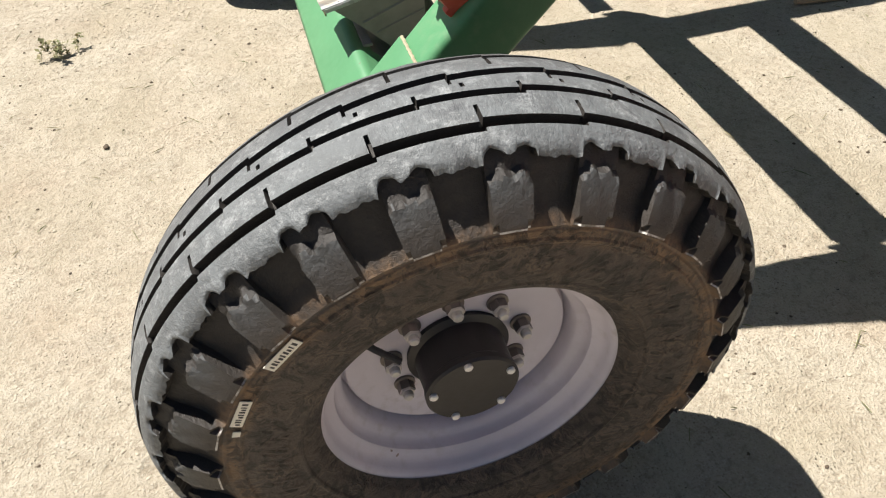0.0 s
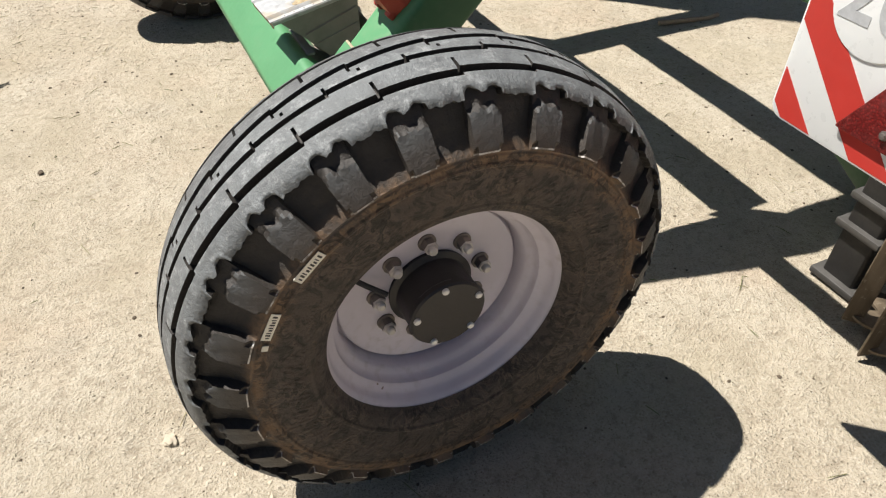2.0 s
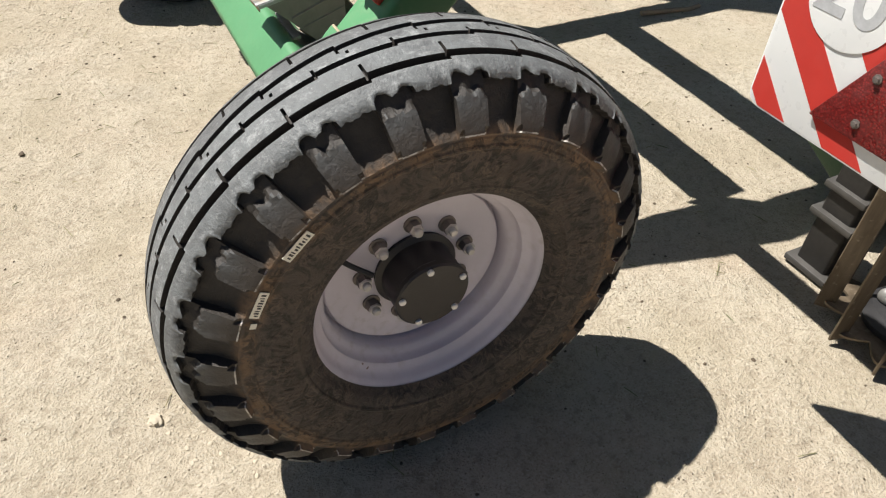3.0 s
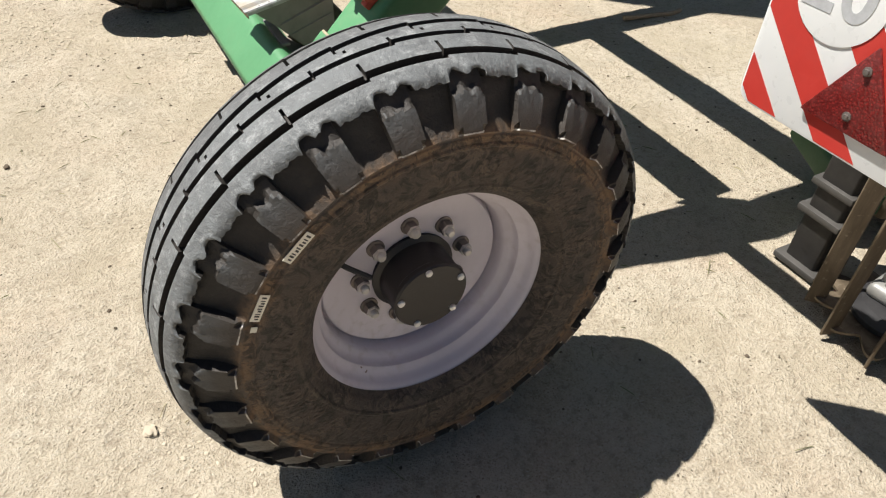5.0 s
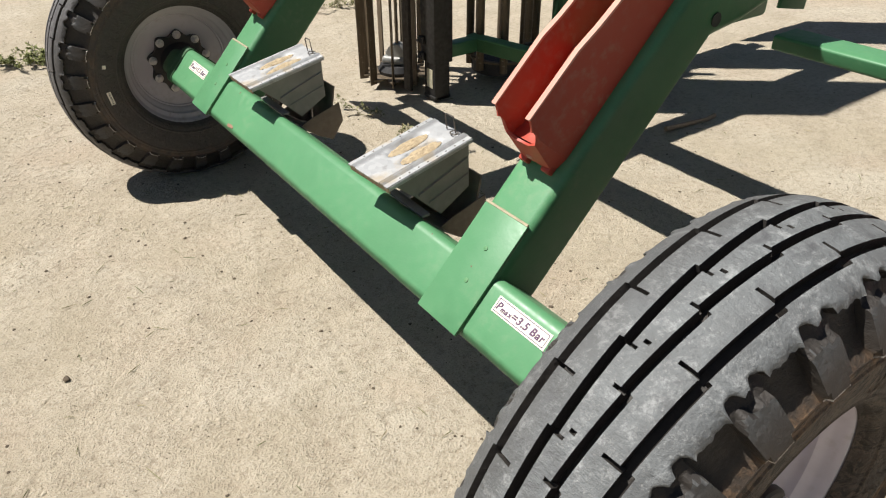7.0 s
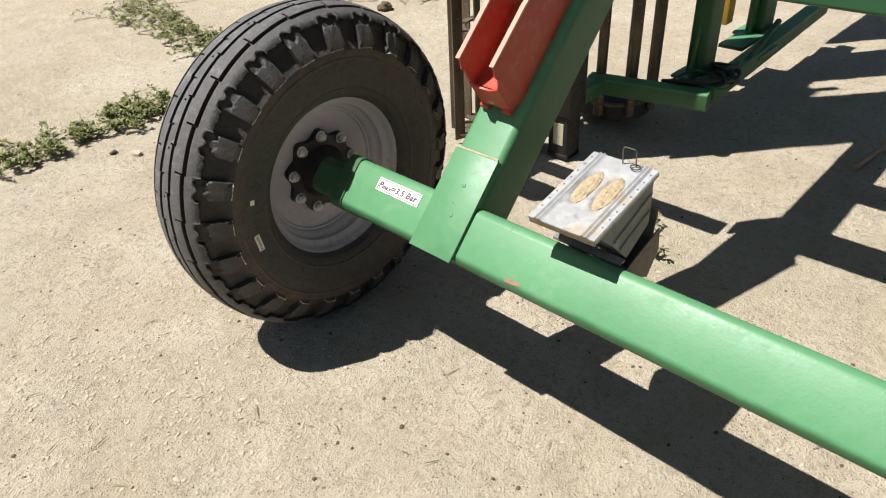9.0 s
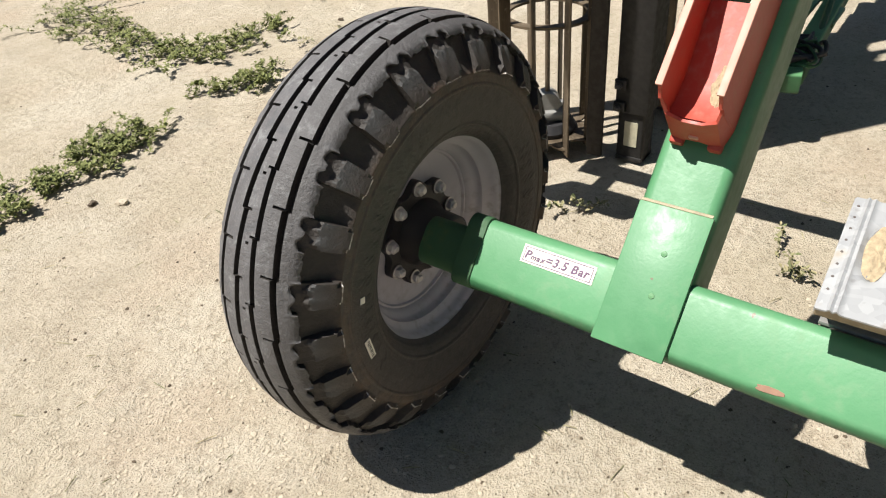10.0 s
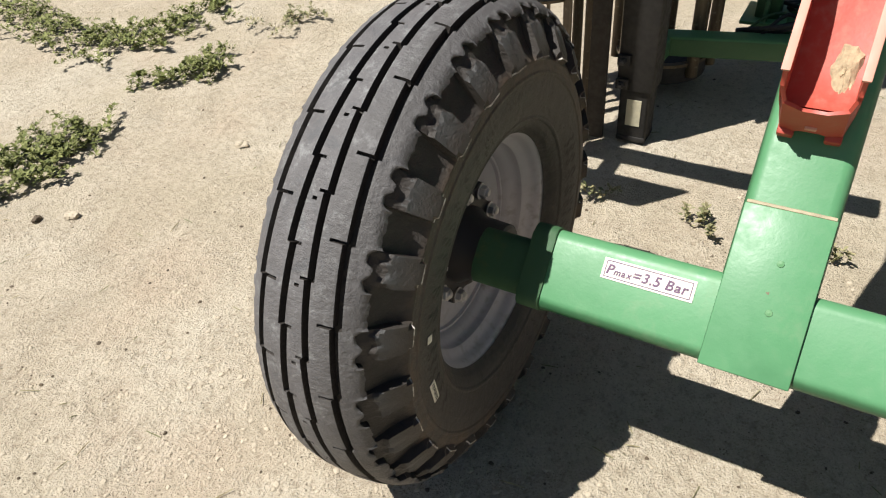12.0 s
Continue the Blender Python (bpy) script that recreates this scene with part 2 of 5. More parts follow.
def roller_steel():
    k = Mat("earth_worn_steel", 0.6, 0.35)
    n = k.noise(14.0, 5, 0.65, k.scaled((1, 1, 0.15)))
    c = k.mix(k.ramp(n, 0.3, 0.7), (0.075, 0.055, 0.035), (0.20, 0.155, 0.105))
    c = k.mix(k.ramp(k.noise(70.0, 3), 0.6, 0.72, 0, 0.6), c, (0.30, 0.25, 0.18))
    k.color(c)
    k.bump(k.noise(90.0, 3), 0.2, 0.002)
    return k.m


def leaf_mat(name, a, b):
    k = Mat(name, 0.7, spec=0.3)
    k.color(k.mix(k.island(), a, b))
    k.b.inputs["Subsurface Weight"].default_value = 0.0
    return k.m


M_GALV = galvanised()
M_GALV_DULL = plain("weathered_sheet_steel", (0.235, 0.23, 0.215), 0.6, 0.2, 0.35, 16, 0.2)
M_HOLDER = plain("browned_sheet_steel", (0.17, 0.14, 0.11), 0.65, 0.2, 0.4, 24, 0.2)
M_ROLLER = roller_steel()
M_NUT = plain("dull_nut", (0.17, 0.145, 0.13), 0.42, 0.45)
M_STUD = plain("bright_stud", (0.58, 0.55, 0.52), 0.4, 0.4)
M_BOLT_BRIGHT = plain("bright_screw", (0.75, 0.73, 0.70), 0.4, 0.3)
M_BLACK = plain("black_plastic", (0.022, 0.021, 0.022), 0.6)
M_COLLAR = plain("worn_grey_strap", (0.075, 0.070, 0.064), 0.5, 0.2, 0.4)
M_CARRIER = plain("dark_brown_steel", (0.022, 0.017, 0.013), 0.75, 0.0, 0.5)
M_LABEL = plain("worn_cream_label", (0.50, 0.46, 0.33), 0.6, 0, 0.3, 40)
M_POST_WORN = plain("worn_dark_steel", (0.026, 0.024, 0.022), 0.55, 0.1, 0.4)
# Darker than the near post's steel: the far post's shade is in it.
M_POST = plain("shaded_dark_steel", (0.019, 0.017, 0.015), 0.7, 0.0, 0.5)
M_CAST = plain("grey_cast_bearing", (0.27, 0.265, 0.25), 0.5, 0.3, 0.4)
M_WIRE = plain("wire_steel", (0.16, 0.14, 0.12), 0.45, 0.6)
M_WHITE = plain("white_sticker", (0.76, 0.72, 0.62), 0.45, 0, 0.06)
M_INK = plain("dark_ink", (0.13, 0.07, 0.13), 0.5, 0, 0.3)
M_INK_GREY = plain("grey_ink", (0.46, 0.47, 0.48), 0.55, 0, 0.35, 60)
M_INK_BLACK = plain("black_ink", (0.05, 0.045, 0.04), 0.6, 0, 0.3)
M_SIGN_RED = plain("sign_red_film", (0.50, 0.042, 0.032), 0.4, 0, 0.12)
M_SIGN_WHITE = plain("sign_white_film", (0.80, 0.81, 0.80), 0.35, 0, 0.05)
M_RUST = plain("rust_edge", (0.40, 0.345, 0.235), 0.8, 0.1, 0.45, 30)
M_RUST_LID = plain("stained_sheet_edge", (0.30, 0.24, 0.155), 0.7, 0.15, 0.4, 50)
M_TAN = plain("pale_tan_plate", (0.36, 0.33, 0.24), 0.7, 0.1, 0.3, 30)
M_PRIMER = plain("bare_worn_patch", (0.27, 0.155, 0.10), 0.7, 0.0, 0.35, 60)
M_MUD = plain("dried_mud", (0.40, 0.315, 0.20), 0.95, 0, 0.6, 90, 1.0)
M_STONE = plain("pale_stone", (0.46, 0.395, 0.300), 0.9, 0, 0.35, 30, 0.5)
M_CLOD = plain("dark_clod", (0.10, 0.075, 0.05), 0.95, 0, 0.4, 40, 0.6)
M_LEAF = leaf_mat("weed_leaf", (0.085, 0.105, 0.026), (0.250, 0.262, 0.095))
M_DRY = leaf_mat("dry_weed", (0.13, 0.15, 0.06), (0.36, 0.31, 0.18))
M_STICK = plain("dry_wood", (0.34, 0.25, 0.165), 0.85, 0, 0.4, 60, 0.5)
M_YELLOW = plain("ochre_paint", (0.50, 0.30, 0.04), 0.5)


def reflector_red():
    k = Mat("red_reflector", 0.25)
    v = k.voronoi(220.0)
    k.color(k.mix(k.ramp(v, 0.1, 0.6), (0.235, 0.022, 0.020), (0.12, 0.014, 0.013)))
    d = k.noise(25.0, 4)
    k.rough(k.ramp(d, 0.4, 0.7, 0.22, 0.6))
    k.bump(v, 0.35, 0.002)
    return k.m


M_REFLECTOR = reflector_red()

# ---------------------------------------------------------------- mesh helpers
WORLD = {}


def place(ob, parent, m):
    """Puts ob at the world pose m, under parent."""
    WORLD[ob] = m
    if parent is not None:
        ob.parent = parent
        ob.matrix_basis = WORLD[parent].inverted() @ m
    else:
        ob.matrix_basis = m


def finish(bm, mat, name, angle=35):
    me = bpy.data.meshes.new(name)
    bmesh.ops.recalc_face_normals(bm, faces=bm.faces)
    bm.to_mesh(me)
    bm.free()
    for p in me.polygons:
        p.use_smooth = True
    me.set_sharp_from_angle(angle=radians(angle))
    me.materials.append(mat)
    return me


def part(name, bm, mat, parent, label="", m=None):
    """Links bm as one mesh object under a thing or a part; m: its pose in the world."""
    me = bm if isinstance(bm, bpy.types.Mesh) else finish(bm, mat, name)
    ob = new(name, me)
    place(ob, parent, m if m is not None else Matrix())
    if label:
        tagged(ob, label)
    return ob


def thing(name, label, category, m, group="", kind=""):
    ob = new(name)
    ob.empty_display_size = 0.1
    place(ob, None, m)
    return tagged(ob, label, category, group, kind)


def merged(*bms):
    """One bmesh out of several."""
    out = bmesh.new()
    for b in bms:
        me = bpy.data.meshes.new("tmp")
        b.to_mesh(me)
        b.free()
        out.from_mesh(me)
        bpy.data.meshes.remove(me)
    return out


def moved(bm, m):
    bm.transform(m)
    return bm


def rbox(x0, x1, y0, y1, z0, z1, r=0.004, seg=2):
    """A box with rounded edges."""
    bm = bmesh.new()
    bmesh.ops.create_cube(bm, size=1.0)
    bmesh.ops.scale(bm, vec=(x1 - x0, y1 - y0, z1 - z0), verts=bm.verts)
    bmesh.ops.translate(bm, vec=((x0 + x1) / 2, (y0 + y1) / 2, (z0 + z1) / 2), verts=bm.verts)
    if r > 0:
        bmesh.ops.bevel(bm, geom=list(bm.edges), offset=r, segments=seg, affect="EDGES", profile=0.5)
    return bm


def rounded_rect(w, h, r, n=5):
    """Points of a rounded rectangle round the origin."""
    pts = []
    for cx, cy, a0 in ((w / 2 - r, h / 2 - r, 0), (-w / 2 + r, h / 2 - r, 90), (-w / 2 + r, -h / 2 + r, 180), (w / 2 - r, -h / 2 + r, 270)):
        for i in range(n + 1):
            a = radians(a0 + 90 * i / n)
            pts.append((cx + r * math.cos(a), cy + r * math.sin(a)))
    return pts


def extruded(pts, length, hollow=0.0, bevel=0.0):
    """A prism over pts in the plane of local x and z, from y = 0 to length. hollow: wall thickness of an open tube."""
    bm = bmesh.new()
    a = [bm.verts.new((x, 0, z)) for x, z in pts]
    b = [bm.verts.new((x, length, z)) for x, z in pts]
    n = len(pts)
    for i in range(n):
        bm.faces.new((a[i], a[(i + 1) % n], b[(i + 1) % n], b[i]))
    if hollow:
        cx, cz = sum(p[0] for p in pts) / n, sum(p[1] for p in pts) / n
        ext = max(abs(p[0] - cx) for p in pts)
        k = 1 - hollow / ext
        c = [bm.verts.new((cx + (x - cx) * k, 0, cz + (z - cz) * k)) for x, z in pts]
        d = [bm.verts.new((cx + (x - cx) * k, length, cz + (z - cz) * k)) for x, z in pts]
        for i in range(n):
            j = (i + 1) % n
            bm.faces.new((c[j], c[i], d[i], d[j]))
            bm.faces.new((a[j], a[i], c[i], c[j]))
            bm.faces.new((b[i], b[j], d[j], d[i]))
    else:
        bm.faces.new(a[::-1])
        bm.faces.new(b)
    if bevel:
        long_edges = [e for e in bm.edges if abs(e.verts[0].co.y - e.verts[1].co.y) > length * 0.5]
        rim = [e for e in bm.edges if e not in long_edges]
        bmesh.ops.bevel(bm, geom=rim, offset=bevel, segments=2, affect="EDGES", profile=0.5)
    return bm


def lathe(profile, n=64, closed=False):
    """Turns (axial, radius) points about local -Y: the axial value grows outwards, towards -y."""
    bm = bmesh.new()
    rows = []
    for a, r in profile:
        rows.append([bm.verts.new((r * math.cos(2 * math.pi * i / n), -a, r * math.sin(2 * math.pi * i / n))) for i in range(n)])
    pairs = list(zip(rows, rows[1:])) + ([(rows[-1], rows[0])] if closed else [])
    for p, q in pairs:
        for i in range(n):
            j = (i + 1) % n
            bm.faces.new((p[i], p[j], q[j], q[i]))
    if not closed:
        if profile[0][1] > 1e-5:
            bm.faces.new(rows[0][::-1])
        if profile[-1][1] > 1e-5:
            bm.faces.new(rows[-1])
    return bm


def rod(points, r, n=8, cap=True):
    """A round bar bent along points."""
    bm = bmesh.new()
    pts = [Vector(p) for p in points]
    rings = []
    up = Vector((0.13, 0.21, 0.97))
    for i, p in enumerate(pts):
        d = (pts[min(i + 1, len(pts) - 1)] - pts[max(i - 1, 0)]).normalized()
        u = d.cross(up)
        if u.length < 1e-3:
            u = d.cross(Vector((1, 0, 0)))
        u.normalize()
        v = d.cross(u).normalized()
        rings.append([bm.verts.new(p + r * (math.cos(2 * math.pi * k / n) * u + math.sin(2 * math.pi * k / n) * v)) for k in range(n)])
    for p, q in zip(rings, rings[1:]):
        for k in range(n):
            bm.faces.new((p[k], p[(k + 1) % n], q[(k + 1) % n], q[k]))
    if cap:
        bm.faces.new(rings[0][::-1])
        bm.faces.new(rings[-1])
    return bm


def smooth_path(points, n=8):
    """Catmull-Rom points through the given ones."""
    p = [Vector(q) for q in points]
    p = [p[0] * 2 - p[1]] + p + [p[-1] * 2 - p[-2]]
    out = []
    for i in range(1, len(p) - 2):
        for k in range(n):
            t = k / n
            out.append(0.5 * (2 * p[i] + (p[i + 1] - p[i - 1]) * t + (2 * p[i - 1] - 5 * p[i] + 4 * p[i + 1] - p[i + 2]) * t * t
                              + (3 * p[i] - p[i - 1] - 3 * p[i + 1] + p[i + 2]) * t ** 3))
    out.append(p[-2])
    return out


def hex_nut(r=0.016, h=0.018, stud=0.009, out=0.016):
    """A wheel nut with its washer collar and stud end, axis along -y."""
    nut = lathe([(0.0, r * 1.25), (0.004, r * 1.25), (0.005, r * 1.05)], 16)
    body = lathe([(0.004, r), (0.004 + h * 0.85, r), (0.004 + h, r * 0.86)], 6)
    pin = lathe([(h, stud), (h + out, stud), (h + out + 0.003, stud * 0.7)], 12)
    return merged(nut, body, pin)


def slab(pts, y0, y1, bevel=0.003):
    """A plate: the outline pts in x, z from y0 to y1, in world places."""
    return moved(extruded(pts, y1 - y0, bevel=bevel), pose(0, y0, 0))


def text_mesh(words, size, mat, depth=0.0004):
    cu = bpy.data.curves.new("text", "FONT")
    cu.offset = size * 0.022
    cu.body, cu.size, cu.align_x, cu.align_y, cu.extrude = words, size, "LEFT", "BOTTOM_BASELINE", depth
    ob = new("text", cu)
    me = bpy.data.meshes.new_from_object(ob)
    bpy.data.objects.remove(ob)
    bpy.data.curves.remove(cu)
    me.materials.clear()
    me.materials.append(mat)
    return me


def letters(words, size, mat, parent, m, name, shear=0.0):
    """Words as one small mesh for each character, centred on m."""
    made, x = [], 0.0
    for ch in words:
        if ch == " ":
            x += size * 0.28
            continue
        me = text_mesh(ch, size, mat)
        if shear:
            for v in me.vertices:
                v.co.x += shear * v.co.y
        xs = [v.co.x for v in me.vertices]
        made.append((me, x - min(xs)))
        x += max(xs) - min(xs) + size * 0.07
    for me, at in made:
        part(name, me, mat, parent, "", m @ pose(at - x / 2, 0, 0))


# ---------------------------------------------------------------- ground


def ground_height(x, y):
    near = math.exp(-((x - 1.0) ** 2 + (y - 2.5) ** 2) / 60.0)
    h = 0.012 * noise.noise((x * 0.9, y * 0.9, 1.3)) + 0.006 * noise.noise((x * 3.1, y * 3.1, 7.7))
    h += 0.0035 * noise.noise((x * 11, y * 11, 2.2)) + 0.0025 * noise.noise((x * 29, y * 29, 5.1))
    return h * (0.5 + 0.5 * near) + 0.012 * math.exp(-((x - 0.12) ** 2 + (y - 3.52) ** 2) / 0.14)


def ground():
    # one sheet: a fine middle, growing coarser towards the horizon
    def axis(c0, c1, step):
        inner = list(np.arange(c0, c1 + step / 2, step))
        lo, hi, d = [], [], step
        a, b = inner[0], inner[-1]
        while b < 900:
            d *= 1.35
            a, b = a - d, b + d
            lo.append(a)
            hi.append(b)
        return lo[::-1] + inner + hi
    xs, ys = axis(-1.6, 4.4, 0.022), axis(-0.9, 6.6, 0.025)
    verts = [(x, y, ground_height(x, y) if abs(x) < 30 and abs(y) < 30 else 0.0) for y in ys for x in xs]
    w = len(xs)
    faces = [(j * w + i, j * w + i + 1, (j + 1) * w + i + 1, (j + 1) * w + i) for j in range(len(ys) - 1) for i in range(w - 1)]
    me = bpy.data.meshes.new("ground")
    me.from_pydata(verts, [], faces)
    for p in me.polygons:
        p.use_smooth = True
    me.materials.append(M_GROUND)
    ob = new("ground", me)
    tagged(ob, "dry pale sandy ground trodden hard", "ground", kind="structure")


ground()

# ---------------------------------------------------------------- the folded implement
MID = 2.136          # the middle plane of the implement
AX, AZ = 0.205, 0.505  # middle of the axle tube
SLOPE = 46.5         # the arms climb at this angle
AW = 0.155           # section of axle and arms
U = Vector((math.cos(radians(SLOPE)), 0, math.sin(radians(SLOPE))))
N = Vector((-math.sin(radians(SLOPE)), 0, math.cos(radians(SLOPE))))
WX, WZ = 0.185, 0.510
TYRE_A, TYRE_B = 0.7400, 3.503

machine = thing("folded_implement", "green folded farm implement standing on its transport axle with two wheels", "farm implement", pose(0.2, MID, 0))


def on_slope(s, h, y):
    """A place s along the slope from the axle's middle and h off the arm's middle plane."""
    c = Vector((AX, y, AZ)) + U * s + N * h
    return c


def slope_pose(s, h, y):
    """Local x along the slope, local y across, local z off the surface."""
    return Matrix.Translation(on_slope(s, h, y)) @ pose(0, 0, 0, 0, -SLOPE, 0)


# ---- tyre
PITCH = 24
LUG_AT = 104.2


GROOVES = ((0.0213, 0.60, -1), (0.0720, 0.09, -1))   # place, start of the dash, side of the cuts
GROOVE_HALF, GROOVE_DEEP = 0.0061, 0.020


def tyre_side(sgn, T):
    """Rows of one half of the tyre, from the middle to the bead: profile way, depth, and whether the face below is clean rubber."""
    half = np.array([(0.0, 0.5195), (0.03, 0.5190), (0.06, 0.5145), (0.0820, 0.5070), (0.0960, 0.4995), (0.1060, 0.4915), (0.1165, 0.4775),
                     (0.1315, 0.4430), (0.1470, 0.4065), (0.1395, 0.4005), (0.1402, 0.3900), (0.1410, 0.3680), (0.1408, 0.3420), (0.1370, 0.3160), (0.1310, 0.2910),
                     (0.1235, 0.2740), (0.1160, 0.2650), (0.1080, 0.2605), (0.1000, 0.2530)])
    way = np.concatenate([[0], np.cumsum(np.hypot(*np.diff(half, axis=0).T))])
    at_a = lambda a: np.interp(a, half[:9, 0], way[:9])
    shoulder, toe, end = at_a(0.0945), way[8], way[-1]
    F0 = ((np.degrees(T) - LUG_AT) / (360 / PITCH)) % 1.0
    rows = []                                             # (way, depth, clean)
    flat = np.zeros_like(T)
    # running surface with two grooves on this half
    shifts = []
    for c, start, side in GROOVES:
        f = (F0 + start + (0.0 if sgn > 0 else 0.37)) % 1.0
        shifts.append((c, 0.0026 * (1 - 2 * f), f, side))
    a_rows = []
    for a in np.arange(0.0, 0.0946, 0.0026):
        if all(abs(a - c) > GROOVE_HALF + 0.0012 for c, *_ in GROOVES):
            a_rows.append((a, 0))
    for c, *_ in GROOVES:
        for da, deep in ((-GROOVE_HALF - 0.0006, 0), (-GROOVE_HALF + 0.0004, 1), (-0.002, 1), (0.002, 1), (GROOVE_HALF - 0.0004, 1), (GROOVE_HALF + 0.0006, 0)):
            a_rows.append((c + da, deep))
    a_rows.sort()
    for a, deep in a_rows:
        off, dep = flat.copy(), flat.copy() + (GROOVE_DEEP if deep else 0.0)
        for c, sh, f, side in shifts:
            off = off + sh * np.clip((0.022 - abs(a - c)) / 0.008, 0, 1)
            x = side * (a - c)
            if -0.002 < x < (0.029 if c > 0.05 else 0.017):
                dep = np.where(f < 0.035, np.maximum(dep, 0.011), dep)
        if a < 0.0045:
            mid = (F0 + GROOVES[0][1]) % 1.0
            dep = np.where((mid > 0.53) & (mid < 0.565), np.maximum(dep, 0.008), dep)
        rows.append((at_a(np.clip(a + off, 0, 0.0945)), dep))
    n_top = len(rows)
    # shoulder edge with a pair of bites over each lug, then lugs with worn faces, and gaps, down the flank
    f = (F0 + (0.0 if sgn > 0 else 0.45)) % 1.0
    f = np.where(f < 0.40, f + 1.0, f)                   # one lug runs from 0.54 to 1.0
    lugs = (f >= 0.54) & (f < 1.0)
    soft = lambda v: v * v * (3 - 2 * v)
    deep = 1.0 if sgn > 0 else 0.85                       # the inward side's hollows are shaped shallower to fit the camera's view

    cut = np.sqrt(np.clip(1 - np.minimum(((f - 0.905) / 0.115) ** 2, ((f - 0.595) / 0.110) ** 2), 0, 1))
    cut = np.maximum(cut, 0.38 * ((f > 0.595) & (f < 0.905)))
    edge = at_a(0.1120 - 0.0105 * cut ** 0.7 + 0.0008 * np.sin(T * 97) + 0.0006 * np.sin(T * 211 + 1))
    over = soft(np.clip((f - 0.46) / 0.06, 0, 1)) * soft(np.clip((1.06 - f) / 0.06, 0, 1))
    for k in range(1, 6):
        q = k / 5
        proud = 0.0008 + 0.0026 * over
        rows.append((shoulder + (edge - shoulder) * q - 0.0005, -proud * q ** 0.6 * (1 - cut) + 0.004 * q ** 3 * cut + 0.0045 * q * q * (1 - over)))
    for u in [k / 14 for k in range(14)] + [0.968, 1.0]:
        ramp = np.clip((u - 0.55) / 0.45, 0, 1)
        wear = 0.0011 * np.sin(f * 19 + T * 5 + u * 4) * (1 - u)
        pocket = soft(np.clip((0.30 + 0.10 * ((f - 0.77) / 0.23) ** 2 + 0.03 * np.sin(f * 31 + T * 7) - u) / 0.09, 0, 1))
        lug = np.interp(u, [0, 0.25, 0.85, 1.0], [0.0020, 0.0014, -0.0048, -0.0045]) + wear + deep * 0.0100 * pocket
        gap = (0.0200 - 0.0105 * ramp ** 1.3) * (1.0 if sgn > 0 else 0.88)
        corner = np.maximum(np.clip(1 - (f - 0.54) / 0.10, 0, 1), np.clip(1 - (1.0 - f) / 0.08, 0, 1))
        worn = np.where((u > 0.95 - 0.06 * corner) & (corner > 0.3), np.minimum(gap, lug + 0.009), lug)
        rows.append((edge + (toe - edge) * u + 0.0005, np.where(lugs, worn, gap)))
    toe_face = np.zeros((len(T), n_top + 5 + 16 + 46), dtype=bool)
    toe_face[:, n_top + 5 + 14] = lugs
    # sidewall down to the bead
    for w in np.linspace(way[9], end, 46):
        r = np.interp(w, way, half[:, 1])
        dep = flat.copy()
        if abs(r - 0.378) < 0.0035 or abs(r - 0.288) < 0.003:
            dep = dep - 0.0024
        if 0.306 < r < 0.350:
            k = np.sin(T * 61 + 2 * np.sin(T * 9)) + 0.8 * np.sin(T * 143 + r * 300)
            dep = np.where((np.sin(T * 2 + 0.6) > -0.2) & (k > 0.7), -0.0017, dep)
        rows.append((flat + w, dep))
    W = np.stack([q[0] for q in rows], axis=1)
    D = np.stack([q[1] for q in rows], axis=1)
    a = np.interp(W, way, half[:, 0])
    r = np.interp(W, way, half[:, 1])
    da, dr = np.gradient(half[:, 0]), np.gradient(half[:, 1])
    ln = np.hypot(da, dr)
    na, nr = np.interp(W, way, -dr / ln), np.interp(W, way, da / ln)
    flank = (W > shoulder) & (W <= toe + 0.001)
    na, nr = np.where(flank, 0.89, na), np.where(flank, 0.46, nr)
    return sgn * (a - D * na), r - D * nr, D, toe_face


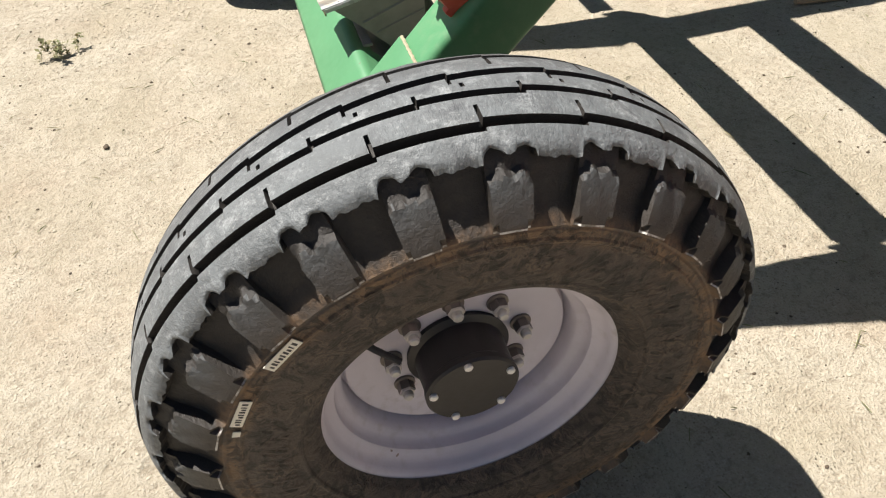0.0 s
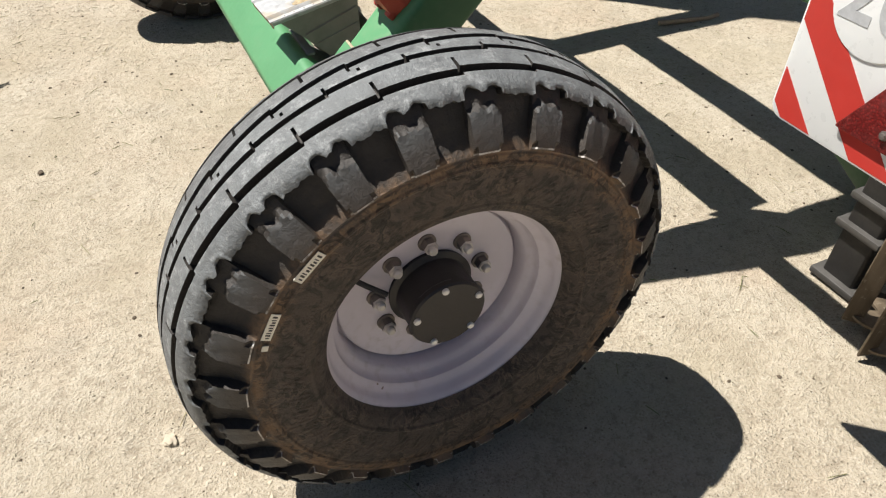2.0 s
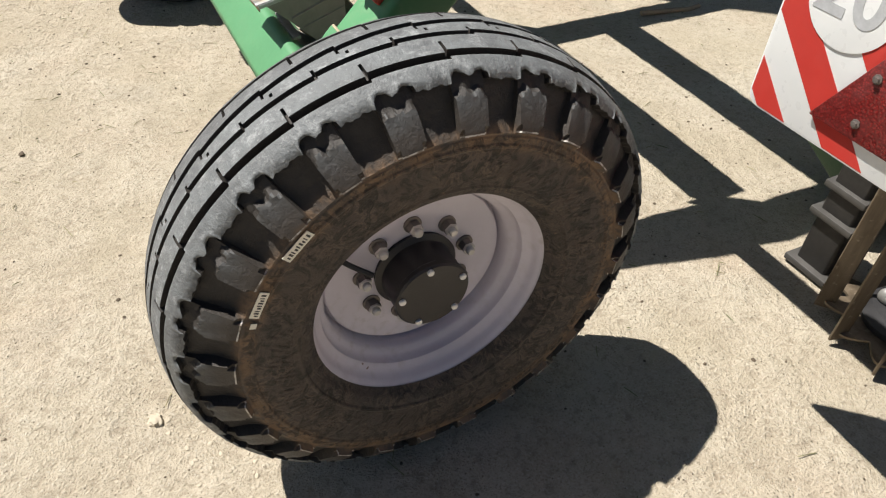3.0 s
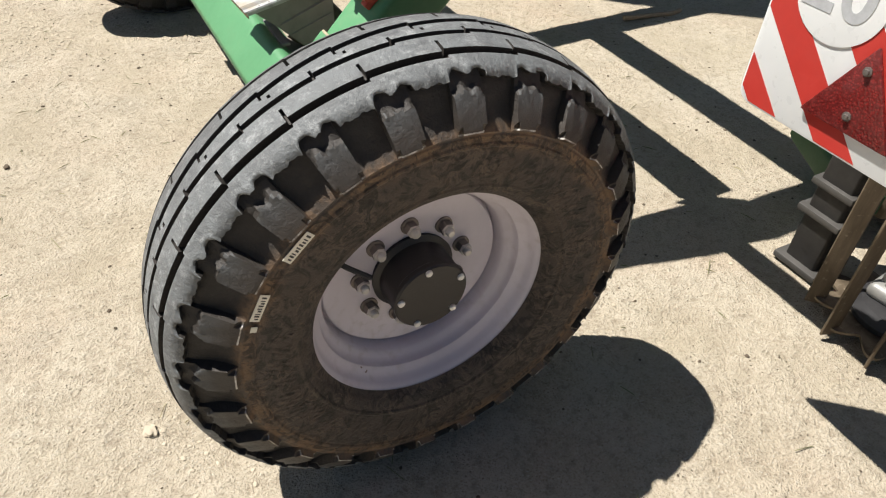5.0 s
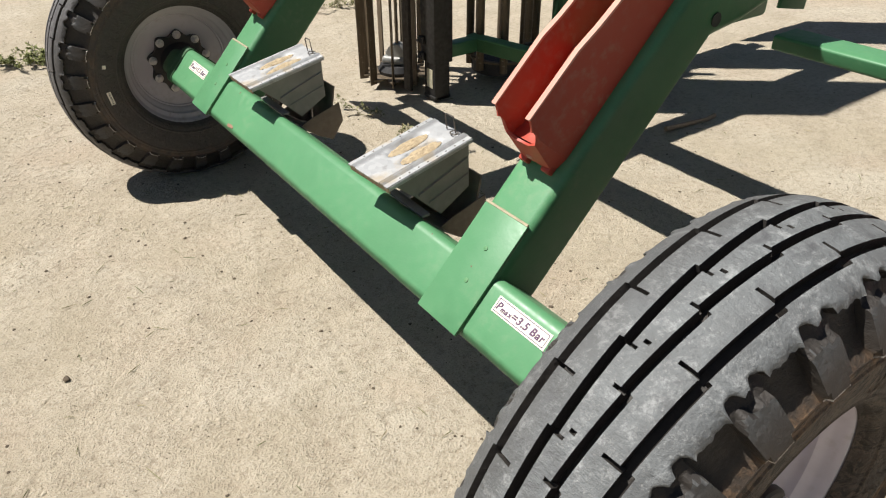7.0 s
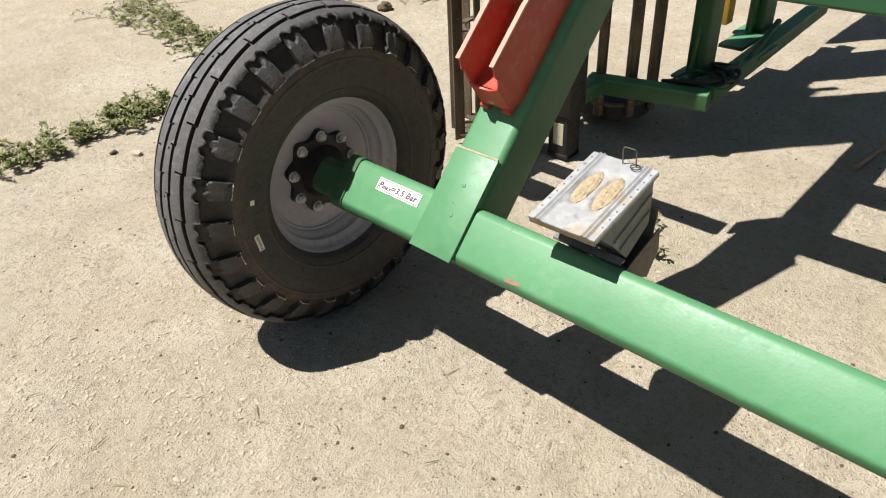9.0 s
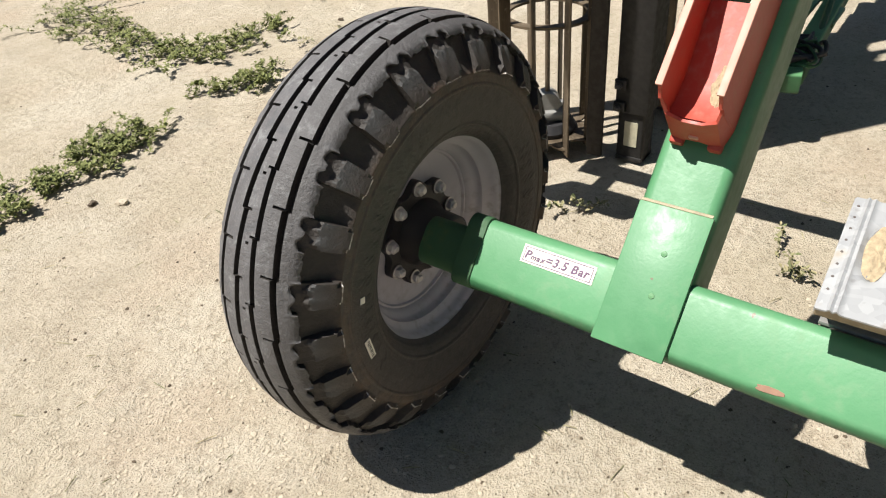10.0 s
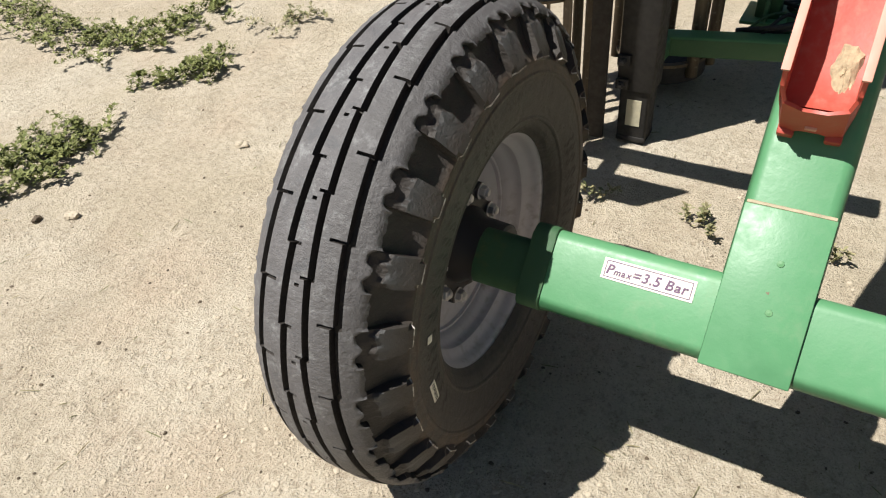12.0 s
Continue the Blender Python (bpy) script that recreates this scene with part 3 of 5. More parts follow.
def tyre_mesh():
    # even steps round the tyre, with pairs of close steps where lugs, dashes and cuts begin and end
    f0 = list(np.arange(0, 1, 1 / 34))
    for ph in (0.0, 0.45):
        f0 += [(q - ph + e) % 1.0 for q in (0.0, 0.54) for e in (-0.004, 0.004)]
    for ph in (0.0, 0.37):
        for _c, start, _s in GROOVES:
            f0 += [(q - start - ph + e) % 1.0 for q in (0.0, 0.035, 0.53, 0.565) for e in (-0.004, 0.004)]
    f0 = sorted(set(round(q, 5) for q in f0))
    keep = [f0[0]]
    for q in f0[1:]:
        if q - keep[-1] > 0.003:
            keep.append(q)
    T = np.radians(np.concatenate([(np.array(keep) + k) * 360 / PITCH for k in range(PITCH)]) + LUG_AT) % (2 * np.pi)
    T = np.sort(T)
    a1, r1, d1, e1 = tyre_side(1, T)
    a2, r2, d2, e2 = tyre_side(-1, T)
    A = np.concatenate([a2[:, :0:-1], a1], axis=1)
    R = np.concatenate([r2[:, :0:-1], r1], axis=1)
    D = np.concatenate([d2[:, :0:-1], d1], axis=1)
    TT = T[:, None]
    E = np.concatenate([e2[:, :0:-1][:, 1:], np.zeros((len(T), 1), dtype=bool), e1[:, :-1]], axis=1)
    V = np.stack([R * np.cos(TT), -A, R * np.sin(TT)], axis=-1).reshape(-1, 3)
    seg, w = A.shape
    idx = np.arange(seg * w).reshape(seg, w)
    nxt = np.roll(idx, -1, axis=0)
    quads = np.stack([idx[:, :-1], idx[:, 1:], nxt[:, 1:], nxt[:, :-1]], axis=-1).reshape(-1, 4)
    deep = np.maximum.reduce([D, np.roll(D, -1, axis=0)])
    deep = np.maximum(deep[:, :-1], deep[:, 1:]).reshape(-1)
    me = bpy.data.meshes.new("tyre")
    me.from_pydata(V.tolist(), [], quads[:, ::-1].tolist())
    me.materials.append(M_TYRE)
    me.materials.append(M_TYRE_RECESS)
    me.materials.append(M_TYRE_TOE)
    toe = (E & np.roll(E, -1, axis=0)).reshape(-1)
    # deep faces take the darker rubber in place of shade
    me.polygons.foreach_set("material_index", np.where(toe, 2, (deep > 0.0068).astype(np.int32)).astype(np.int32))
    me.polygons.foreach_set("use_smooth", np.ones(len(deep), dtype=bool))
    me.set_sharp_from_angle(angle=radians(30))
    return me


def rim_bmesh():
    half = [(0.088, 0.254), (0.094, 0.2597), (0.0985, 0.2590), (0.0985, 0.2545), (0.093, 0.2490), (0.084, 0.2455), (0.076, 0.2435), (0.069, 0.2385), (0.064, 0.2310),
            (0.059, 0.2255), (0.051, 0.2245), (0.044, 0.2235), (0.038, 0.2180), (0.033, 0.2115), (0.027, 0.2075), (0.014, 0.2070), (-0.014, 0.2068)]
    face = [(-0.016, 0.2060), (-0.016, 0.2000), (0.001, 0.1995), (0.005, 0.1965), (0.006, 0.190), (0.004, 0.180), (0.003, 0.150), (0.003, 0.09), (-0.007, 0.09), (-0.007, 0.186), (-0.012, 0.196), (-0.019, 0.1985), (-0.019, 0.2040)]
    back = [(-a, r) for a, r in half[:-2]][::-1]
    return lathe([(0.080, 0.250)] + half + face + back + [(-0.080, 0.250), (-0.05, 0.238), (0.0, 0.230), (0.05, 0.238)], 96, closed=True)


def tread_sticker(length, width):
    return rbox(-length / 2, length / 2, -0.0008, 0.0008, -width / 2, width / 2, 0.0004, 1)


def wheel(m, outer):
    """A wheel at the pose m; outer: whether its outside carries the two long stickers."""
    rim = part("wheel", rim_bmesh(), M_RIM if outer else M_RIM_DARKER, machine, "grey-painted steel wheel with a black hub", m)
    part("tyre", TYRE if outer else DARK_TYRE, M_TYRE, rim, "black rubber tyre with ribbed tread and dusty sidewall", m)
    part("hub", lathe([(-0.125, 0.060), (-0.120, 0.066), (-0.060, 0.070), (-0.040, 0.084), (0.0, 0.088), (0.012, 0.092), (0.018, 0.080), (0.075, 0.078), (0.078, 0.081), (0.088, 0.081),
                       (0.092, 0.077), (0.0925, 0.0)], 48), M_HUB, rim, "black wheel hub with a round cap", m)
    flange = []
    for i in range(108):
        t = 2 * math.pi * i / 108
        k = 0.124 + 0.014 * max(-0.55, math.cos(9 * (t - radians(95))))
        flange.append((k * math.cos(t), k * math.sin(t)))
    part("hub_flange", moved(extruded(flange, 0.020, bevel=0.002), pose(0, 0.008, 0)), M_HUB, rim, "", m)
    for i in range(9):
        t = radians(93 + 40 * i)
        part("wheel_nut", NUT, M_NUT, rim, "", m @ pose(0.118 * math.cos(t), -0.003, 0.118 * math.sin(t)) @ pose(0, 0, 0, 0, 17 * i, 0))
        part("hub_bolt", BOLT, M_NUT, rim, "", m @ pose(0.118 * math.cos(t), 0.028, 0.118 * math.sin(t), 0, 0, 180))
    for i in range(5):
        t = radians(98 + 72 * i)
        part("cap_screw", SCREW, M_BOLT_BRIGHT, rim, "", m @ pose(0.070 * math.cos(t), -0.092, 0.070 * math.sin(t)))
    t = radians(152)
    part("valve_stem", rod([(0.192 * math.cos(t), -0.006, 0.192 * math.sin(t)), (0.160 * math.cos(t + .02), -0.022, 0.160 * math.sin(t + .02)),
                            (0.118 * math.cos(t + .05), -0.040, 0.118 * math.sin(t + .05))], 0.0058), M_BLACK, rim, "black rubber tyre valve", m)
    if outer:
        spots = ((-0.085 - WX, 0.786 - WZ, 0.062, 0.017, -0.1432), (-0.160 - WX, 0.685 - WZ, 0.056, 0.017, -0.1432), (-0.176 - WX, 0.642 - WZ, 0.012, 0.011, -0.1434))
    else:
        spots = ((0.333, 0.075, 0.015, 0.013, 0.1428), (0.338, -0.055, 0.055, 0.017, 0.1428))
    for x, z, ln, wd, y in spots:
        a = math.degrees(math.atan2(z, x))
        mm = m @ pose(x, y, z) @ pose(0, 0, 0, 0, 90 - a, 0)
        st = part("sticker", tread_sticker(ln, wd), M_WHITE, rim, "small white paper sticker on the sidewall", mm)
        for q in range(9 if ln > 0.03 else 0):
            wq = ln * (0.045, 0.06, 0.035, 0.06, 0.04, 0.055, 0.05, 0.03, 0.06)[q]
            x0 = ln * (-0.42 + 0.098 * q)
            ymark = -0.0010 if outer else 0.0010
            part("printed_mark", rbox(x0, x0 + wq, ymark - 0.0003, ymark + 0.0003, -wd * 0.24, wd * (0.24 if q % 3 else 0.12), 0), M_INK_BLACK, rim, "", mm)


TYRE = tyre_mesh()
DARK_TYRE = TYRE.copy()
DARK_TYRE.materials[0] = M_TYRE_DARK
NUT = finish(hex_nut(0.0155, 0.020, 0.0095, 0.012), M_NUT, "wheel_nut")
BOLT = finish(hex_nut(0.0145, 0.014, 0.0095, 0.006), M_NUT, "hub_bolt")
for me in (NUT, BOLT):
    me.materials.append(M_STUD)
    far = min(v.co.y for v in me.vertices)
    for p in me.polygons:
        p.material_index = 1 if p.center.y < far + 0.019 else 0
SCREW = finish(lathe([(0, 0.0075), (0.004, 0.0075), (0.006, 0.0055), (0.006, 0.0)], 10), M_BOLT_BRIGHT, "cap_screw")
wheel(pose(0.190, TYRE_A, 0.505) @ Matrix.Diagonal((0.996, 1.045, 0.996, 1.0)), True)
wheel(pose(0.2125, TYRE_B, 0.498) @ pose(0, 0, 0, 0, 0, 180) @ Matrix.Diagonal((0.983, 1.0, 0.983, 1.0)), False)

# ---- axle tube
Y0, Y1 = 0.962, 3.262
axle_m = Matrix.Translation((AX, Y0, AZ)) @ pose(0, 0, 0, 0, -SLOPE, 0)
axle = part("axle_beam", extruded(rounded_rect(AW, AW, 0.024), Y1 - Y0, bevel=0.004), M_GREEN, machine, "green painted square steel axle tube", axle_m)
for yc, sgn in ((Y0, -1), (Y1, 1)):
    tilt = pose(0, 0, 0, 0, -SLOPE, 0)
    if sgn > 0:
        # block coloured dark in place of the tyre's shadow on the axle end
        part("end_plate", moved(extruded(rounded_rect(AW + 0.008, AW + 0.008, 0.024), 0.046, bevel=0.004), pose(0, -0.044 if sgn < 0 else -0.002, 0)), M_STUB, axle, "green end block darkened for the tyre's shadow", Matrix.Translation((AX, yc, AZ)) @ tilt)
    part("axle_stub", moved(extruded(rounded_rect(0.112, 0.112, 0.03), 0.15, bevel=0.004), pose(0, -0.11 if sgn < 0 else -0.002, 0)), M_STUB, axle, "dirty dark green axle stub", Matrix.Translation((WX, yc, WZ)) @ tilt)


def pressure_label(y):
    """White sticker with the tyre pressure, on the sloping face of the axle."""
    m = slope_pose(0.030, AW / 2 + 0.0008, y)
    lab = part("pressure_label", rbox(-0.019, 0.019, -0.0815, 0.0815, -0.0006, 0.0006, 0.0003, 1), M_WHITE, axle, "white sticker with handwritten-style tyre pressure", m)
    for x0, x1, y0, y1 in ((0.0138, 0.0153, -0.0765, 0.0765), (-0.0153, -0.0138, -0.0765, 0.0765), (-0.0138, 0.0138, 0.075, 0.0765), (-0.0138, 0.0138, -0.0765, -0.075)):
        part("border_line", rbox(x0, x1, y0, y1, 0.0006, 0.0011, 0), M_INK, lab, "", m)
    turn = pose(0, 0, 0, 0, 0, -90)
    letters("P", 0.0245, M_INK, lab, m @ pose(-0.0085, 0.0655, 0.0012) @ turn, "letter", 0.2)
    letters("max", 0.0165, M_INK, lab, m @ pose(-0.0085, 0.0425, 0.0012) @ turn, "letter", 0.2)
    letters("=3.5 Bar", 0.0245, M_INK, lab, m @ pose(-0.0085, -0.0240, 0.0012) @ turn, "letter", 0.2)


pressure_label(3.081)
pressure_label(2 * MID - 3.081)


def worn_patch(y, s, w, h, seed):
    """A patch where the axle's paint is rubbed to brown primer."""
    bm = bmesh.new()
    ring = []
    for i in range(28):
        t = 2 * math.pi * i / 28
        k = 1 + 0.35 * noise.noise((math.cos(t) * 1.7 + seed, math.sin(t) * 1.7, 0.5))
        ring.append((h * k * math.cos(t), w * k * math.sin(t)))
    a = [bm.verts.new((x, q, 0.0006)) for x, q in ring]
    b = [bm.verts.new((x * 1.03, q * 1.03, -0.0006)) for x, q in ring]
    bm.faces.new(a)
    for i in range(28):
        bm.faces.new((a[i], b[i], b[(i + 1) % 28], a[(i + 1) % 28]))
    part("worn_patch", bm, M_PRIMER, axle, "paint rubbed down to brown primer", slope_pose(s, AW / 2, y))


worn_patch(2.640, -0.0560, 0.024, 0.0065, 3)


# ---- arms
def arm(sgn):
    """One of the two arms that climb from the axle to the frame; sgn -1 or 1: its side of the middle plane."""
    yc = MID + sgn * 0.757
    w = 0.150
    top = AW / 2
    p = lambda s, h: tuple((Vector((AX, 0, AZ)) + U * s + N * h).xz)
    # profile in x, z
    up = p((1.50 - AZ - N.z * top) / U.z, top)
    low = p((1.02 - AZ + N.z * top) / U.z, -top)
    prof = [p(0.145, top), up, (3.3, 1.50), (3.3, 1.315), (1.18, 1.315), (1.07, 1.085), (0.90, 1.035), low, p(0.02, -top), p(0.02, top)]
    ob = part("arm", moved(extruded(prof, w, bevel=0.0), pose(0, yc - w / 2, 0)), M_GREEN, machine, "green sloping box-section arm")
    ob.data.update()
    # rounded long edges
    bm = bmesh.new()
    bm.from_mesh(ob.data)
    rim = [e for e in bm.edges if abs(e.verts[0].co.y - e.verts[1].co.y) < 1e-4]
    bmesh.ops.bevel(bm, geom=rim, offset=0.022, segments=4, affect="EDGES", profile=0.5)
    bm.to_mesh(ob.data)
    bm.free()
    for q in ob.data.polygons:
        q.use_smooth = True
    ob.data.set_sharp_from_angle(angle=radians(30))
    # flat plate over the axle, at the foot of the arm
    m = slope_pose(0.0, top, yc)
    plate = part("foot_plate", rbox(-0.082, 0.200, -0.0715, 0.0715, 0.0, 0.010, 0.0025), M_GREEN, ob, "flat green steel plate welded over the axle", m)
    for s, yy in ((0.03, -0.012), (0.112, -0.008)):
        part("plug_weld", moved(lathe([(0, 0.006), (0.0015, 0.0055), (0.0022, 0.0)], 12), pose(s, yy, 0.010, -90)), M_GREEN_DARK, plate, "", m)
    bead = [Vector((0.202, -0.068 + 0.136 * i / 16, 0.006 + 0.0012 * math.sin(i * 2.2))) for i in range(17)]
    part("weld_bead", rod(bead, 0.0042, 6), M_RUST, plate, "rusty weld seam", m)
    # side cheek where the frame tubes meet
    cheek = [(1.03, 1.05), (1.14, 1.03), (1.17, 1.34), (1.06, 1.34)]
    for yy in (yc - w / 2 - 0.012, yc + w / 2):
        part("cheek_plate", slab(cheek, yy, yy + 0.012, 0.003), M_GREEN, ob)
    # black disc in place of an open hole, its dark inside painted on
    part("pivot_hole", moved(lathe([(0, 0.016), (0.002, 0.016), (0.0022, 0.0)], 20), pose(0.80, yc - w / 2 - 0.0005, 1.06)), M_BLACK, ob)
    return ob


def mud_cake(cx, cy, hx, hy, z, high, seed):
    """A dried cake of mud with a ragged outline."""
    bm = bmesh.new()
    rows = []
    for j in range(8):
        q = 1 - j / 7
        row = []
        for i in range(32):
            a = 2 * math.pi * i / 32
            wob = 1 + 0.38 * noise.noise((math.cos(a) * 1.8 + seed, math.sin(a) * 1.8, seed)) + 0.15 * noise.noise((math.cos(a) * 6, math.sin(a) * 6, seed))
            row.append(bm.verts.new((cx + hx * q * wob * math.cos(a), cy + hy * q * wob * math.sin(a), z + high * (1 - q ** 3) + 0.25 * high * noise.noise((a * 2, j * 1.1, seed)))))
        rows.append(row)
    for p, q in zip(rows, rows[1:]):
        for i in range(32):
            bm.faces.new((p[i], p[(i + 1) % 32], q[(i + 1) % 32], q[i]))
    return bm


def red_channel(sgn):
    """The red trough on an arm that takes the folded frame."""
    yc = MID + sgn * 0.757 + 0.007
    m = slope_pose(0.0, AW / 2, yc)
    half, t = 0.053, 0.007
    s0 = 0.341
    flange = [(s0 + 0.026, 0.0), (s0 + 0.020, 0.060), (s0 + 0.016, 0.112), (s0 + 0.024, 0.128), (s0 + 0.018, 0.140), (s0 + 0.030, 0.150), (s0 + 0.034, 0.168), (s0 + 0.200, 0.160),
              (s0 + 0.260, 0.148), (s0 + 0.340, 0.138), (s0 + 0.80, 0.138), (s0 + 0.80, 0.0)]
    ch = part("support_channel", rbox(s0 + 0.03, s0 + 0.20, -half, half, 0.022, 0.030, 0.002), M_RED, machine, "red painted steel support trough on the arm", m)
    for k in (-1, 1):
        fl = extruded(flange, t, bevel=0.002)
        y = k * half - t / 2
        part("side_flange", moved(fl, pose(0, y, 0)), M_RED, ch, "", m)
        # turned lip along the edge
        lip = [(s0 + 0.032, 0.166), (s0 + 0.200, 0.158), (s0 + 0.260, 0.146), (s0 + 0.340, 0.136), (s0 + 0.80, 0.136), (s0 + 0.80, 0.141), (s0 + 0.338, 0.1415),
               (s0 + 0.262, 0.1515), (s0 + 0.200, 0.1635), (s0 + 0.032, 0.1715)]
        part("edge_lip", moved(extruded(lip, 0.013, bevel=0.0015), pose(0, k * half - 0.0065, 0)), M_RED_SUNLIT, ch, "faded edge, coloured paler for the sun on it", m)
    # sloping bottom sheet and end
    sheet = [(s0 + 0.010, 0.074), (s0 + 0.04, 0.058), (s0 + 0.10, 0.046), (s0 + 0.24, 0.062), (s0 + 0.24, 0.068), (s0 + 0.10, 0.053), (s0 + 0.04, 0.065), (s0 + 0.010, 0.081)]
    part("trough_bottom", moved(extruded(sheet, 2 * half - t, bevel=0.001), pose(0, -half + t / 2, 0)), M_RED, ch, "", m)
    # pressed nose: two cheeks drawn in to a low front with a dip
    bm = bmesh.new()
    q = [bm.verts.new(v) for v in ((s0 + 0.024, -half + 0.002, 0.126), (s0 + 0.010, -0.043, 0.100), (s0 + 0.006, -0.018, 0.086), (s0 + 0.006, 0.018, 0.086), (s0 + 0.010, 0.043, 0.100),
                                   (s0 + 0.024, half - 0.002, 0.126), (s0 + 0.030, half - 0.002, 0.002), (s0 - 0.008, 0.042, 0.002), (s0 - 0.008, 0.014, 0.026), (s0 - 0.008, -0.014, 0.026),
                                   (s0 - 0.008, -0.042, 0.002), (s0 + 0.030, -half + 0.002, 0.002))]
    for i in range(5):
        bm.faces.new((q[i], q[i + 1], q[10 - i], q[11 - i]))
    bmesh.ops.recalc_face_normals(bm, faces=bm.faces)
    bmesh.ops.solidify(bm, geom=bm.faces[:], thickness=0.006)
    part("nose", bm, M_RED, ch, "pressed red front of the trough", m)
    # pale block painted in for the highlight at the nose's slot
    part("slot_glint", rbox(s0 - 0.014, s0 - 0.002, -0.009, 0.009, 0.036, 0.046, 0.002), M_RED_SUNLIT, ch, "", m)
    for k in (-1, 1):
        part("foot_tab", rbox(s0 - 0.022, s0 + 0.006, k * 0.036 - 0.013, k * 0.036 + 0.013, 0.0, 0.020, 0.004), M_RED, ch, "", m)
    part("mud", mud_cake(s0 + 0.075, -0.024, 0.056, 0.021, 0.054, 0.012, 5.0 + sgn), M_MUD, ch, "dried mud in the trough", m)


for sgn in (-1, 1):
    arm(sgn)
    red_channel(sgn)


# ---- cross members of the frame
def tube_y(x0, x1, y0, y1, z0, z1, name, mat, label="", r=0.012):
    sec = rounded_rect(x1 - x0, z1 - z0, r, 4)
    return part(name, extruded(sec, y1 - y0, bevel=0.002), mat, machine, label, pose((x0 + x1) / 2, y0, (z0 + z1) / 2))


def tube_x(x0, x1, y0, y1, z0, z1, name, mat, label="", r=0.012):
    sec = rounded_rect(y1 - y0, z1 - z0, r, 4)
    return part(name, extruded(sec, x1 - x0, bevel=0.002), mat, machine, label, pose(x0, (y0 + y1) / 2, (z0 + z1) / 2, 0, 0, -90))


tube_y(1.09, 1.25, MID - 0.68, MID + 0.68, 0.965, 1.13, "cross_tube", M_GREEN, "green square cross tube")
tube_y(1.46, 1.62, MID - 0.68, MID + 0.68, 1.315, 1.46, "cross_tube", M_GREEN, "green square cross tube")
tube_y(1.03, 1.13, 0.30, MID - 0.757 - 0.088, 0.952, 0.988, "outer_cross_tube", M_GREEN, "slim green tube reaching out to the warning plate", 0.008)
tube_y(1.03, 1.13, MID + 0.757 + 0.088, 2 * MID - 0.30, 0.952, 0.988, "outer_cross_tube", M_GREEN, "slim green tube reaching out to the warning plate", 0.008)


# ---- warning plates
def warning_plate(yc, sgn):
    """A striped plate facing the rear; sgn 1: its inner edge lies towards +y."""
    h = 0.211
    zc = (0.835 if sgn > 0 else 0.862) + h
    m = pose(0.83, yc, zc)
    # outline in y, z with cut corners
    sec = rounded_rect(2 * h, 2 * h, 0.028, 4)
    plate = part("warning_plate", moved(extruded(sec, 0.004, bevel=0.0008), pose(0, 0, 0, 0, 0, 90) @ pose(0, -0.002, 0)), M_SIGN_WHITE, machine,
                 "red and white striped warning plate with a speed disc", m)
    # red stripes: bands of constant distance from the inner bottom corner
    edges = [(0.0, 0.092), (0.180, 0.265), (0.350, 0.435), (0.520, 0.605), (0.690, 0.775)]
    for lo, hi in edges:
        pts = clip_band(h - 0.004, 0.024, lo, hi)
        if len(pts) < 3:
            continue
        pts = [(sgn * y, z) for y, z in pts]
        bm = bmesh.new()
        a = [bm.verts.new((-0.0028, y, z)) for y, z in pts]
        b = [bm.verts.new((-0.0022, y, z)) for y, z in pts]
        bm.faces.new(a)
        bm.faces.new(b[::-1])
        for i in range(len(a)):
            j = (i + 1) % len(a)
            bm.faces.new((a[i], a[j], b[j], b[i]))
        part("red_stripe", bm, M_SIGN_RED, plate, "", m)
    # speed disc
    dm = m @ pose(-0.0032, sgn * 0.081, 0.042)
    part("speed_disc", moved(lathe([(0, 0.086), (0.0012, 0.086), (0.0014, 0.085), (0.0014, 0.0)], 48), pose(0, 0, 0, 0, 0, -90)), M_SIGN_WHITE, plate, "white round speed disc", dm)
    letters("20", 0.125, M_INK_GREY, plate, dm @ Matrix.Translation((-0.0020, 0, -0.035)) @ pose(0, 0, 0, 90, 0, -90), "figure")
    # triangular reflector on a raised base
    low = -0.161 if sgn > 0 else -0.198
    tri = [(-0.089, low), (0.089, low), (0.0, low + 0.154)]
    def tri_bm(k, x0, x1):
        cy, cz = 0.0, low + 0.05
        q = [(cy + (y - cy) * k, cz + (z - cz) * k) for y, z in tri]
        bm = bmesh.new()
        a = [bm.verts.new((x0, y, z)) for y, z in q]
        b = [bm.verts.new((x1, y, z)) for y, z in q]
        bm.faces.new(a)
        bm.faces.new(b[::-1])
        for i in range(3):
            bm.faces.new((a[i], a[(i + 1) % 3], b[(i + 1) % 3], b[i]))
        bmesh.ops.bevel(bm, geom=list(bm.edges), offset=0.004, segments=2, affect="EDGES", profile=0.5)
        return bm
    rm = m @ pose(0, -sgn * 0.016, 0.0)
    part("reflector", tri_bm(1.0, -0.013, -0.004), M_REFLECTOR, plate, "dark red triangular reflector", rm)
    for y, z in ((0.0, low + 0.030), (0.0, low + 0.112)):
        part("reflector_screw", SCREW2, M_NUT, plate, "", rm @ pose(-0.0125, y, z, 0, 0, -90))
    part("plate_bracket", rbox(0.002, 0.20, -0.03, 0.03, -0.03, 0.002, 0.004), M_POST, plate, "", m @ pose(0, 0, -0.07))


